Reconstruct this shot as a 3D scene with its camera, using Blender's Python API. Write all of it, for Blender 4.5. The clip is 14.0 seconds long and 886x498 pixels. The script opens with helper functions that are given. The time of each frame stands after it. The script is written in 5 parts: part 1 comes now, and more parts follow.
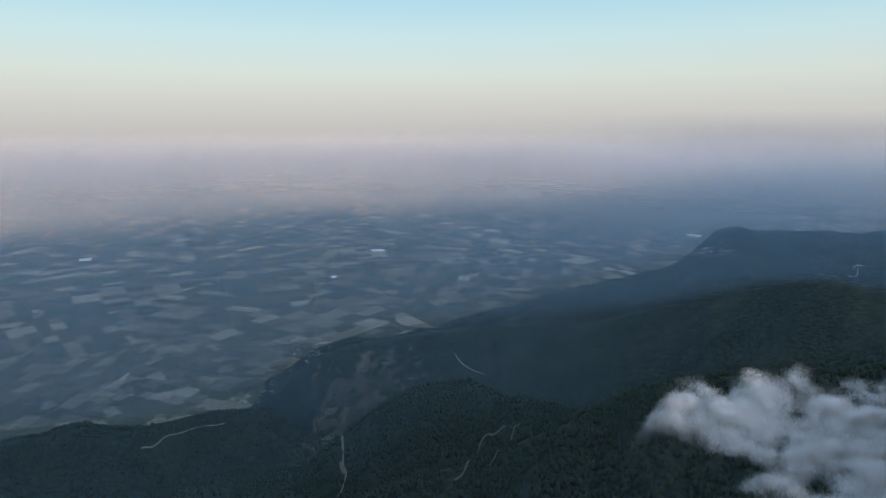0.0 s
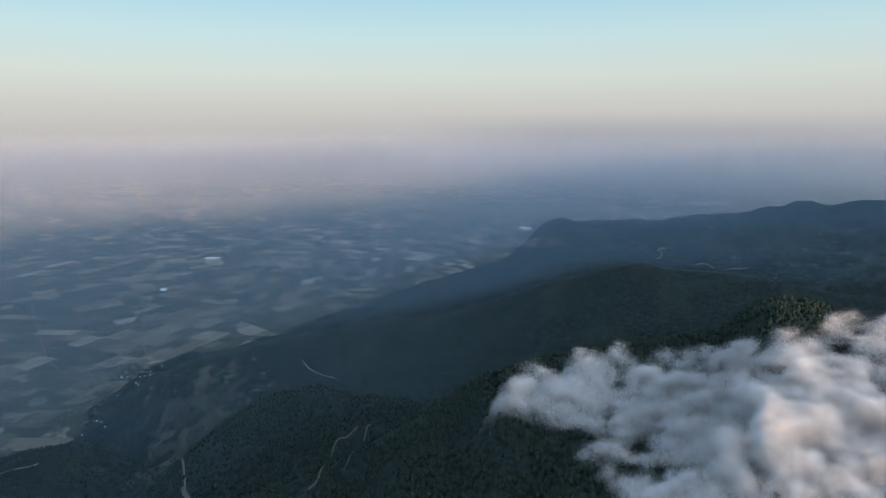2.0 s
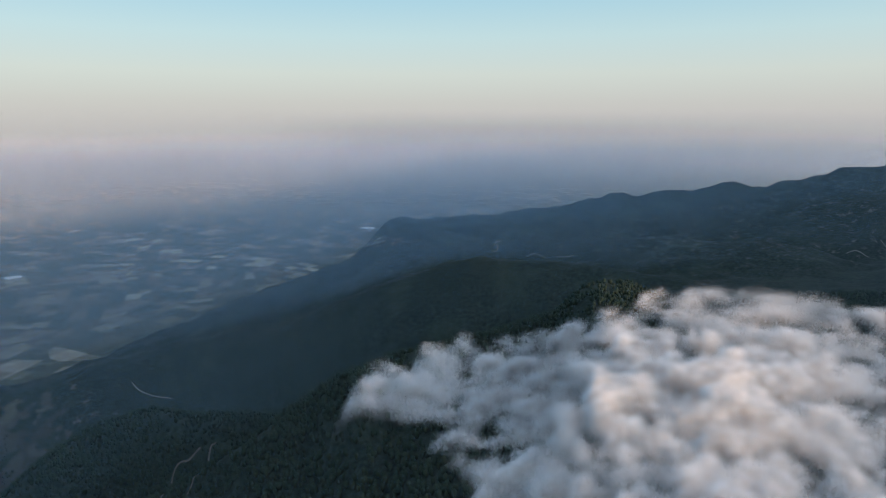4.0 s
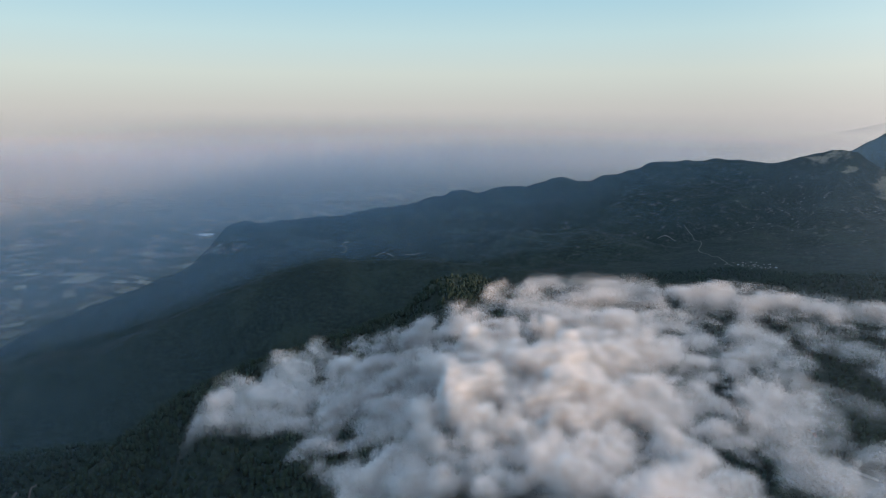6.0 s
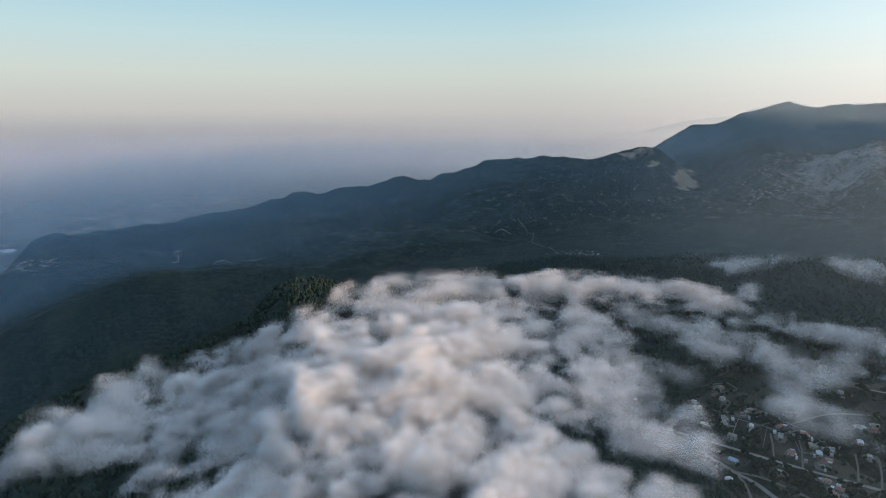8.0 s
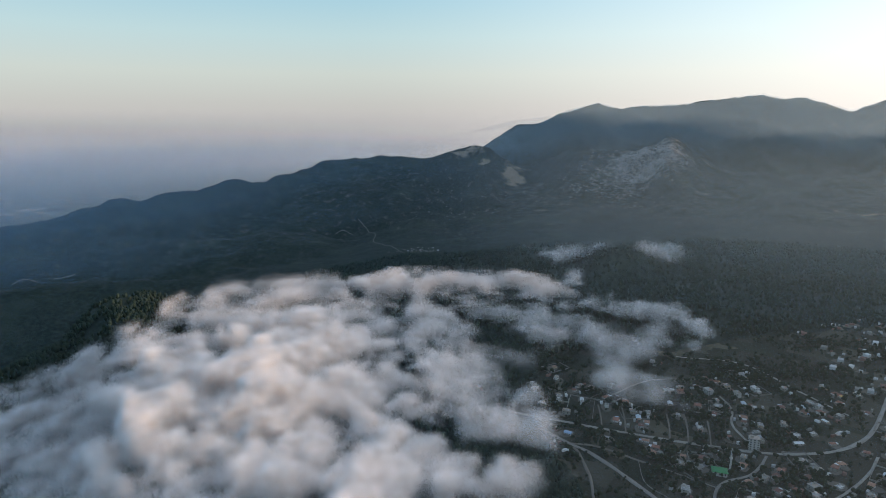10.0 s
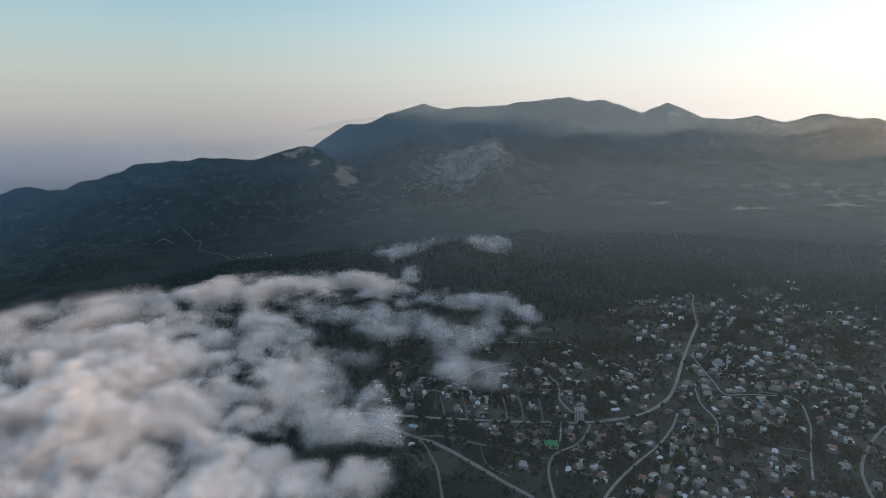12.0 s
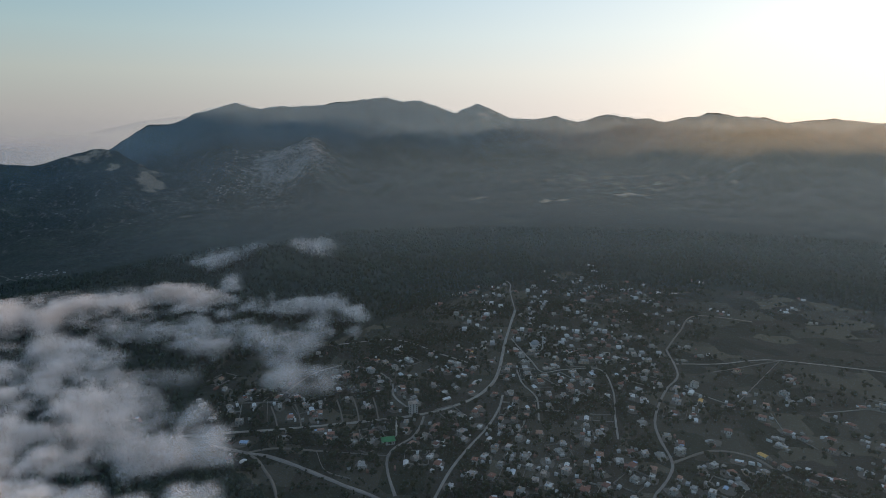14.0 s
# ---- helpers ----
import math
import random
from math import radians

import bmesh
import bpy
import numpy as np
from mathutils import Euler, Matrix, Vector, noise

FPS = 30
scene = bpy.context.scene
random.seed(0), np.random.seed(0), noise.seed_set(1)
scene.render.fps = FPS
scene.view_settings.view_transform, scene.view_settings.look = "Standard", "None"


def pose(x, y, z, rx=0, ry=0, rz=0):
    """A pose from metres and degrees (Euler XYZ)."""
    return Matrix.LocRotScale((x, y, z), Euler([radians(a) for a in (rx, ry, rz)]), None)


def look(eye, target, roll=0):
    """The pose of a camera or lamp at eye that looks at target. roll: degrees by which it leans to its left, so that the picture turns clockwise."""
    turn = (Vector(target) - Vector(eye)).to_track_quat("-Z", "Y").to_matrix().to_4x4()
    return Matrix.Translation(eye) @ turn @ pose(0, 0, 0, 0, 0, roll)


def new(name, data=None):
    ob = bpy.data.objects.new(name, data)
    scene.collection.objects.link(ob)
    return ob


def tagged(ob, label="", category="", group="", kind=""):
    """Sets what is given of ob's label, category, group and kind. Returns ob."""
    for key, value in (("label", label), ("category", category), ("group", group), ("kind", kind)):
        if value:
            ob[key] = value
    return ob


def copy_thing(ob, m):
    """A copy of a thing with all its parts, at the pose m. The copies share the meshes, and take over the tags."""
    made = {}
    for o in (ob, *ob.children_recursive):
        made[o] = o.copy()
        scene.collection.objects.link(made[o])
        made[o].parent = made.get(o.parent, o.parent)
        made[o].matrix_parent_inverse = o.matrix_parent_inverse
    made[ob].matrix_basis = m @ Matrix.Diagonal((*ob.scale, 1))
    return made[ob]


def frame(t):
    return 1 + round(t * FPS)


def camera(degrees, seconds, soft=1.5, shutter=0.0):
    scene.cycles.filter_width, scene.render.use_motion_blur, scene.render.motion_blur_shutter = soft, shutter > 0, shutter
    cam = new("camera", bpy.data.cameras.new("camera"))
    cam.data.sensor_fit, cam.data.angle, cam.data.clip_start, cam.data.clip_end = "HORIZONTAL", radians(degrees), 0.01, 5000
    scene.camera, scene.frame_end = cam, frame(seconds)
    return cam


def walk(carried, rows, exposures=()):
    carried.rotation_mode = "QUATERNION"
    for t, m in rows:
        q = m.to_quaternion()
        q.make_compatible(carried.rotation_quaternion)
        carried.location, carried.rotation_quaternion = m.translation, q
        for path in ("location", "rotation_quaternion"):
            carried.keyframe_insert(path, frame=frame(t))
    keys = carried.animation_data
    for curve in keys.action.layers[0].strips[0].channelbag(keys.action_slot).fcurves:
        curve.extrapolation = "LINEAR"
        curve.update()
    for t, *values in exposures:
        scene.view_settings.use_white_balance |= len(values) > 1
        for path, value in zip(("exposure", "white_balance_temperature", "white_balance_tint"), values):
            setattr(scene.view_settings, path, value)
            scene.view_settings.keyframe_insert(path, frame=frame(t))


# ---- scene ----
# The camera hovers 350 m over a hill village and turns to its right.
EYE = 350.0
TURN = [(0.0, 0.0), (0.5, 3.6), (1.0, 7.51), (1.5, 11.09), (2.0, 14.7), (2.5, 18.28), (3.0, 21.97), (5.5, 40.05),
        (6.0, 43.54), (6.5, 47.21), (7.0, 50.77), (7.5, 54.51), (8.0, 58.06), (10.5, 76.51), (11.0, 80.1),
        (11.5, 83.91), (12.0, 88.2), (12.5, 92.49), (13.0, 96.54), (13.5, 100.55), (14.0, 104.5)]
cam = camera(71.0, 14.0, soft=0.6)
walk(cam, [(t, pose(0, 0, EYE, 90 - 11.68, 0, -a)) for t, a in TURN],
     [(0.0, 1.27), (3.0, 1.21), (8.0, 1.18), (10.5, 1.16), (11.5, 1.02), (12.5, 0.87), (14.0, 0.68)])

# ---- light ----
SUN_AZ, SUN_EL = 155.0, 4.42
world = bpy.data.worlds.new("evening_sky")
scene.world = world
world.use_nodes = True
wn, wl = world.node_tree.nodes, world.node_tree.links
sky = wn.new("ShaderNodeTexSky")
sky.sky_type, sky.sun_disc = "NISHITA", False
sky.sun_elevation, sky.sun_rotation = radians(SUN_EL), radians(SUN_AZ)
sky.altitude, sky.air_density, sky.dust_density, sky.ozone_density = 1200, 1.0, 2.0, 2.0
# dust and mist whiten the low sky; below the horizon the colours imitate plain haze
way = wn.new("ShaderNodeTexCoord").outputs["Generated"]
cut = wn.new("ShaderNodeVectorMath")
cut.operation, cut.inputs[1].default_value = "MAXIMUM", (-1.0, -1.0, 0.03)
wl.new(way, cut.inputs[0])
wl.new(cut.outputs[0], sky.inputs["Vector"])
split = wn.new("ShaderNodeSeparateXYZ")
wl.new(way, split.inputs[0])
haze = wn.new("ShaderNodeValToRGB")
for k in range(8):
    haze.color_ramp.elements.new(0.5)
for k, (at, c) in zip(haze.color_ramp.elements, [(-0.2, (0.6, 0.8, 1.02)), (-0.105, (1.25, 1.3, 1.45)), (-0.06, (1.68, 1.63, 1.76)), (-0.03, (2.06, 1.93, 1.98)), (0.012, (2.3, 2.25, 2.25)), (0.07, (2.6, 2.8, 2.65)), (0.125, (2.25, 2.95, 3.05)), (0.18, (1.7, 2.7, 3.15)), (0.35, (1.25, 2.2, 3.1)), (1.0, (1.15, 1.75, 2.7))]):
    k.position, k.color = (at + 0.2) / 1.2, (*c, 1)
shift = wn.new("ShaderNodeMapRange")
shift.inputs[1].default_value, shift.inputs[2].default_value = -0.2, 1.0
wl.new(split.outputs[2], shift.inputs[0])
wl.new(shift.outputs[0], haze.inputs[0])
mist = wn.new("ShaderNodeMix")
mist.data_type, mist.inputs[0].default_value = "RGBA", 0.9
wl.new(sky.outputs[0], mist.inputs[6])
wl.new(haze.outputs[0], mist.inputs[7])


def sky_glow(base, power, colour):
    """The dusty air is brighter towards the low sun."""
    near = wn.new("ShaderNodeVectorMath")
    near.operation, near.inputs[1].default_value = "DOT_PRODUCT", (math.sin(radians(SUN_AZ)), math.cos(radians(SUN_AZ)), 0.09)
    wl.new(way, near.inputs[0])
    lift = wn.new("ShaderNodeMath")
    lift.operation, lift.use_clamp = "MAXIMUM", True
    lift.inputs[1].default_value = 0.0
    wl.new(near.outputs["Value"], lift.inputs[0])
    fall = wn.new("ShaderNodeMath")
    fall.operation, fall.inputs[1].default_value = "POWER", power
    wl.new(lift.outputs[0], fall.inputs[0])
    add = wn.new("ShaderNodeMix")
    add.data_type, add.blend_type = "RGBA", "ADD"
    add.inputs[7].default_value = (*colour, 1)
    wl.new(fall.outputs[0], add.inputs[0])
    wl.new(base, add.inputs[6])
    return add.outputs[2]


glow = sky_glow(sky_glow(mist.outputs[2], 1.6, (3.2, 2.8, 2.65)), 10.0, (1.5, 1.1, 0.5))
wl.new(glow, wn["Background"].inputs[0])
wn["Background"].inputs[1].default_value = 0.11
sun = new("sun", bpy.data.lights.new("sun", "SUN"))
sun.data.energy, sun.data.angle, sun.data.color = 5.0, radians(1.4), (1.0, 0.72, 0.55)
_a, _e = radians(SUN_AZ), radians(SUN_EL)
sun.matrix_world = look((0, 0, 0), (-math.sin(_a) * math.cos(_e), -math.cos(_a) * math.cos(_e), -math.sin(_e)))


# ---- noise and small maths ----
def hash2(ix, iy, seed):
    h = (ix.astype(np.int64) * 374761393 + iy.astype(np.int64) * 668265263 + seed * 974711) & 0xFFFFFFFF
    h = ((h ^ (h >> 13)) * 1274126177) & 0xFFFFFFFF
    return ((h ^ (h >> 16)) & 0xFFFFFF) / 0xFFFFFF


def vnoise(x, y, seed=0):
    """Smooth value noise, 0 to 1."""
    ix, iy = np.floor(x), np.floor(y)
    u, v = x - ix, y - iy
    u, v = u * u * u * (u * (6 * u - 15) + 10), v * v * v * (v * (6 * v - 15) + 10)
    a, b = hash2(ix, iy, seed), hash2(ix + 1, iy, seed)
    c, d = hash2(ix, iy + 1, seed), hash2(ix + 1, iy + 1, seed)
    return (a * (1 - u) + b * u) * (1 - v) + (c * (1 - u) + d * u) * v


def fbm(x, y, seed=0, octaves=4, gain=0.5):
    s, amp, tot = 0.0, 1.0, 0.0
    for k in range(octaves):
        s = s + amp * (vnoise(x * 2 ** k + 17.3 * k, y * 2 ** k - 9.1 * k, seed + k) - 0.5)
        tot += amp
        amp *= gain
    return 2 * s / tot


def vnoise3(x, y, z, seed=0):
    ix, iy, iz = np.floor(x), np.floor(y), np.floor(z)
    u, v, w = [t * t * (3 - 2 * t) for t in (x - ix, y - iy, z - iz)]
    out = 0.0
    for dz in (0, 1):
        flat = (iz + dz) * 7919
        a, b = hash2(ix + flat, iy, seed), hash2(ix + 1 + flat, iy, seed)
        c, d = hash2(ix + flat, iy + 1, seed), hash2(ix + 1 + flat, iy + 1, seed)
        out = out + ((a * (1 - u) + b * u) * (1 - v) + (c * (1 - u) + d * u) * v) * (w if dz else 1 - w)
    return out


def fbm3(x, y, z, seed=0, octaves=3, gain=0.5):
    s, amp, tot = 0.0, 1.0, 0.0
    for k in range(octaves):
        s = s + amp * (vnoise3(x * 2 ** k + 5.3 * k, y * 2 ** k - 3.1 * k, z * 2 ** k, seed + k) - 0.5)
        tot += amp
        amp *= gain
    return 2 * s / tot


def sstep(a, b, x):
    t = np.clip((x - a) / (b - a), 0, 1)
    return t * t * (3 - 2 * t)


def smax(a, b, k):
    """The larger of two heights, with the crease between them rounded over k metres."""
    h = np.clip(0.5 + 0.5 * (a - b) / k, 0, 1)
    return b * (1 - h) + a * h + k * h * (1 - h)


# ---- relief, in azimuth (degrees to the right of north) and ground range ----
PLAIN = -900.0
FAR0, FARL = 3200.0, 1500.0      # beyond FAR0 the plain's ranges close up, since the world ends at 5 km


def plain_true(r):
    x = np.clip(r - FAR0, 0, FARL - 8)
    return np.where(r > FAR0, FAR0 + x / (1 - x / FARL), r)


def plain_z(r):
    return np.where(r > FAR0, EYE + (PLAIN - EYE) * r / plain_true(r), PLAIN)


LAND_AZ = [-60, 0, 15, 30, 45, 58, 72, 85, 100, 145]
LAND_R = [0, 600, 950, 1300, 1700, 2300, 3000, 4000]
LAND = np.array([
    [-150, -200, -330, -450, -600, -950, -2000, -2000],
    [-150, -180, -330, -430, -600, -800, -2000, -2000],
    [-100, -100, -180, -420, -480, -500, -900, -2000],
    [-50, -20, -60, -250, -420, -350, -450, -900],
    [-20, 0, 0, 0, -250, -250, -300, -420],
    [0, 0, 0, 0, -100, -160, -180, -200],
    [0, 0, 0, 0, -60, -90, -60, 0],
    [0, 0, 0, -5, -20, -40, 30, 120],
    [0, 0, 0, 0, 5, 20, 70, 150],
    [0, 0, 0, 10, 25, 45, 90, 180]], float)

# crests: azimuth, elevation seen from the camera; ranges at a few azimuths; slopes before and behind, roundness
RIDGES = [
    # wooded foothills by the plain
    ([(-60, -23.5), (-38, -24.1), (-32, -24.2), (-27.4, -25.6), (-21.7, -25.4), (-17, -25.6), (-13, -29)], [(-60, 1700), (-13, 1650)], 0.42, 0.5, 40),
    # spur with the rocky gully
    ([(-13, -30.5), (-10.4, -28.9), (-6, -26), (-2.5, -24.4), (2.6, -24.0), (6.5, -25.3), (11, -25.8), (16.7, -27)], [(-13, 1250), (16, 1150)], 0.5, 0.6, 30),
    # edge of the plateau, up to the sunlit knoll
    ([(-8, -34), (6.3, -29.8), (11.2, -27.6), (15, -25.6), (19, -23.4), (22, -22.6), (25.6, -21.4), (33.6, -19.6), (40, -17.4), (42.4, -14.9), (44, -14.4), (46.5, -14.2), (49, -15.2), (56, -15)],
     [(-8, 760), (20, 900), (34, 1050), (44, 1290), (56, 1350)], 0.16, 0.75, 25),
    # long dark ridge
    ([(-18, -25), (-12.2, -21.5), (-4.6, -19.9), (6.3, -18.7), (13.2, -18.4), (19.2, -16.6), (26, -14.2), (30, -12.9), (33, -12.5), (38.5, -12.75), (46, -13.1), (52, -13.7), (60, -15)],
     [(-18, 2350), (10, 2050), (33, 1950), (60, 1800)], 0.55, 0.35, 40),
    # lower wooded hills towards the town
    ([(0, -19), (9.4, -16.1), (16.5, -14), (20.3, -12.5), (23, -10.8), (27, -10.2), (31, -9.95), (34.5, -11), (38.6, -10.7), (43.8, -10.8), (51, -10.0), (56.4, -9.5), (61.5, -9.9), (66, -11.5)],
     [(0, 2900), (30, 2850), (66, 2500)], 0.28, 0.35, 50),
    # broad mountain with the cliff at its tip, the pale hollow and the bare rock peak
    ([(21, -12), (24, -9.3), (25.5, -8.7), (28.7, -8.5), (32, -8.6), (38.7, -7.8), (45, -6.5), (51.2, -5.8), (53.5, -5.15), (55.8, -5.3), (58.3, -4.5), (61, -3.9), (64, -3.4), (66.4, -3.2), (71.8, -3.2), (75.8, -2.5), (77.4, -2.67), (79.4, -3.9), (81, -3.95), (84, -2.6), (85.5, -2.2), (87.1, -2.55), (90.1, -2.4), (92.5, -1.8), (94, -2.2), (96, -3.5), (99, -4.9), (104, -6.5)],
     [(21, 3250), (52, 3450), (80, 3450), (93, 3250), (104, 3200)], 0.33, 0.5, 25),
    # far range
    ([(70, -6.5), (72.7, -4.6), (75, -3.2), (76.8, -2.2), (79.4, -0.5), (81.4, -0.3), (84, 0.9), (86.6, 1.5), (88.5, 0.95), (89.5, 1.2), (93.8, 1.35), (99.4, 2.1), (100.8, 1.7), (102.5, 1.75), (105.6, 0.75), (107.6, 1.5), (110.4, 0.3), (112.7, 0.1), (114.6, 0.38), (116.4, 0), (119.5, 0.57), (123.9, -0.13), (127.1, 0.54), (130.8, 0.26), (132.9, -0.2), (136.3, 0.05), (139.4, -0.1), (140.4, 0.1), (142, 0.12), (147, 0.1), (152, 0.12), (158, 0.15), (165, 0.2)],
     [(70, 4300), (100, 4350), (165, 4250)], 0.42, 0.3, 12),
    # wooded hill behind the village
    ([(64, -15.5), (68, -14.3), (72.4, -13.1), (75.6, -12.2), (81, -11.9), (86.2, -11.6), (91.9, -11.1), (94.5, -12), (97.6, -13.2), (102, -15)], [(64, 1500), (90, 1560), (102, 1500)], 0.25, 0.3, 40),
    # spur before the far range
    ([(121, -5.5), (124, -3.8), (128, -1.9), (131, -0.7), (133, -0.9), (136, -1.6), (142, -2.6)], [(121, 3400), (131, 3600), (142, 3600)], 0.3, 0.5, 40),
]


def relief(az, r):
    """Height of the ground at azimuth az (-60 to 165) and range r; arrays of one shape."""
    ia = np.clip(np.interp(az, LAND_AZ, np.arange(len(LAND_AZ))), 0, len(LAND_AZ) - 1.001)
    ir = np.clip(np.interp(r, LAND_R, np.arange(len(LAND_R))), 0, len(LAND_R) - 1.001)
    a0, r0 = ia.astype(int), ir.astype(int)
    fa, fr = ia - a0, ir - r0
    fa = fa * fa * (3 - 2 * fa)
    land = (LAND[a0, r0] * (1 - fa) + LAND[a0 + 1, r0] * fa) * (1 - fr) + (LAND[a0, r0 + 1] * (1 - fa) + LAND[a0 + 1, r0 + 1] * fa) * fr
    x, y = r * np.sin(np.radians(az)), r * np.cos(np.radians(az))
    warp = fbm(x / 260, y / 260, 5, 3)
    gully = 1 - 2 * np.abs(fbm(x / 420 + 0.4 * warp, y / 420, 11, 4))
    for crest, ranges, before, behind, rnd in RIDGES:
        ca, ce = zip(*crest)
        da, dd = zip(*ranges)
        d = np.interp(az, da, dd) + 60 * fbm(az / 5, az * 0 + dd[0], 21, 3)
        z = EYE + d * np.tan(np.radians(np.interp(az, ca, ce)))
        out = np.maximum(np.maximum(ca[0] - az, az - ca[-1]), 0)
        off = np.sqrt((r - d) ** 2 + rnd ** 2) - rnd
        side = np.where(r < d, before, behind)
        cut = sstep(0, 260, off) * (26 + 0.05 * off) * (gully - 0.55)
        land = smax(land, z - side * off - out * 55 + cut, 14)
    rough = fbm(x / 170, y / 170, 35, 3) * 34 * sstep(2000, 2700, r) * sstep(-860, -600, land) * (1 - 0.75 * sstep(3900, 4200, r))
    rough = rough + fbm(x / 90, y / 90, 31, 4) * np.interp(land, [-880, -700, -60, 5, 60], [2, 14, 10, 2.5, 16]) * np.interp(r, [300, 1200, 1600], [0.3, 0.6, 1])
    return smax(land + rough, plain_z(r) + 2 * fbm(x / 300, y / 300, 41, 2), 25)


# one sheet of ground to the horizon, in rings round the camera's foot
AZ = np.concatenate([np.arange(-52, 158, 0.3), np.linspace(158, 308, 60)[:-1]])
RR = np.concatenate([[0.02, 100, 200, 300, 400], np.geomspace(440, 4685, 400)])
NA, NR = len(AZ), len(RR)
GA, GR = np.meshgrid(np.where(AZ > 165, 165 + (AZ - 165) * -1.0 * 225 / 143 + 0, AZ), RR, indexing="ij")
GA = np.clip(GA, -60, 165)
GZ = relief(GA, GR)
REAR = sstep(158, 175, np.meshgrid(AZ, RR, indexing="ij")[0]) * (1 - sstep(290, 307, np.meshgrid(AZ, RR, indexing="ij")[0]))
GZ = GZ * (1 - REAR) + np.interp(GR, [0, 2000, 4685], [-60, 0, 340]) * REAR


def ground_z(x, y):
    """Height of the built sheet under a place in view."""
    az = np.degrees(np.arctan2(x, y))
    az = np.where(az < -52, -52, az)
    r = np.hypot(x, y)
    i = np.clip((az + 52) / 0.3, 0, 698.99)
    j = np.clip(np.interp(r, RR, np.arange(NR)), 0, NR - 1.01)
    i0, j0 = i.astype(int), j.astype(int)
    u, v = i - i0, j - j0
    return (GZ[i0, j0] * (1 - u) + GZ[i0 + 1, j0] * u) * (1 - v) + (GZ[i0, j0 + 1] * (1 - u) + GZ[i0 + 1, j0 + 1] * u) * v


def spot(az, el):
    """Where the line of sight at azimuth az and elevation el meets the ground: x, y, z."""
    s, c, t = math.sin(radians(az)), math.cos(radians(az)), math.tan(radians(el))
    r = np.arange(300.0, 4680.0, 2.0)
    below = np.nonzero(EYE + r * t < ground_z(r * s, r * c))[0]
    q = r[below[0]] if len(below) else 4600.0
    return q * s, q * c, float(ground_z(np.array([q * s]), np.array([q * c]))[0])


def grid_mesh(name, co, faces, attrs=()):
    me = bpy.data.meshes.new(name)
    me.vertices.add(len(co))
    me.vertices.foreach_set("co", np.ascontiguousarray(co, np.float32).ravel())
    me.loops.add(faces.size)
    me.loops.foreach_set("vertex_index", np.ascontiguousarray(faces, np.int32).ravel())
    n = faces.shape[1]
    me.polygons.add(len(faces))
    me.polygons.foreach_set("loop_start", np.arange(0, faces.size, n, dtype=np.int32))
    me.polygons.foreach_set("loop_total", np.full(len(faces), n, np.int32))
    me.update(calc_edges=True)
    me.polygons.foreach_set("use_smooth", np.ones(len(faces), bool))
    for key, val in attrs:
        at = me.attributes.new(key, "FLOAT", "POINT")
        at.data.foreach_set("value", np.ascontiguousarray(val, np.float32).ravel())
    return me


# ---- materials ----
def material(name, rough=0.9):
    m = bpy.data.materials.new(name)
    m.use_nodes = True
    m.node_tree.nodes["Principled BSDF"].inputs["Roughness"].default_value = rough
    m.node_tree.nodes["Principled BSDF"].inputs["Specular IOR Level"].default_value = 0.1
    return m, m.node_tree.nodes, m.node_tree.links


def ramp(nodes, stops, mode="LINEAR"):
    n = nodes.new("ShaderNodeValToRGB")
    n.color_ramp.interpolation = mode
    e = n.color_ramp.elements
    while len(e) < len(stops):
        e.new(0.5)
    for k, (p, c) in zip(e, stops):
        k.position, k.color = p, (*c, 1)
    return n


def mixer(nodes, links, fac, a, b):
    n = nodes.new("ShaderNodeMix")
    n.data_type = "RGBA"
    for sock, v in ((n.inputs[0], fac), (n.inputs[6], a), (n.inputs[7], b)):
        if hasattr(v, "links"):
            links.new(v, sock)
        else:
            sock.default_value = v if isinstance(v, float) else (*v, 1)
    return n.outputs[2]


def maths(nodes, links, op, a, b=None, clamp=False):
    n = nodes.new("ShaderNodeMath")
    n.operation, n.use_clamp = op, clamp
    for sock, v in zip(n.inputs, (a, b)):
        if v is None:
            continue
        if hasattr(v, "links"):
            links.new(v, sock)
        else:
            sock.default_value = v
    return n.outputs[0]


def noisy(nodes, links, vec, scale, detail=4.0, rough=0.55):
    n = nodes.new("ShaderNodeTexNoise")
    n.inputs["Scale"].default_value, n.inputs["Detail"].default_value, n.inputs["Roughness"].default_value = scale, detail, rough
    links.new(vec, n.inputs["Vector"])
    return n.outputs["Fac"]


def attr(nodes, name):
    n = nodes.new("ShaderNodeAttribute")
    n.attribute_name = name
    return n.outputs["Fac"]


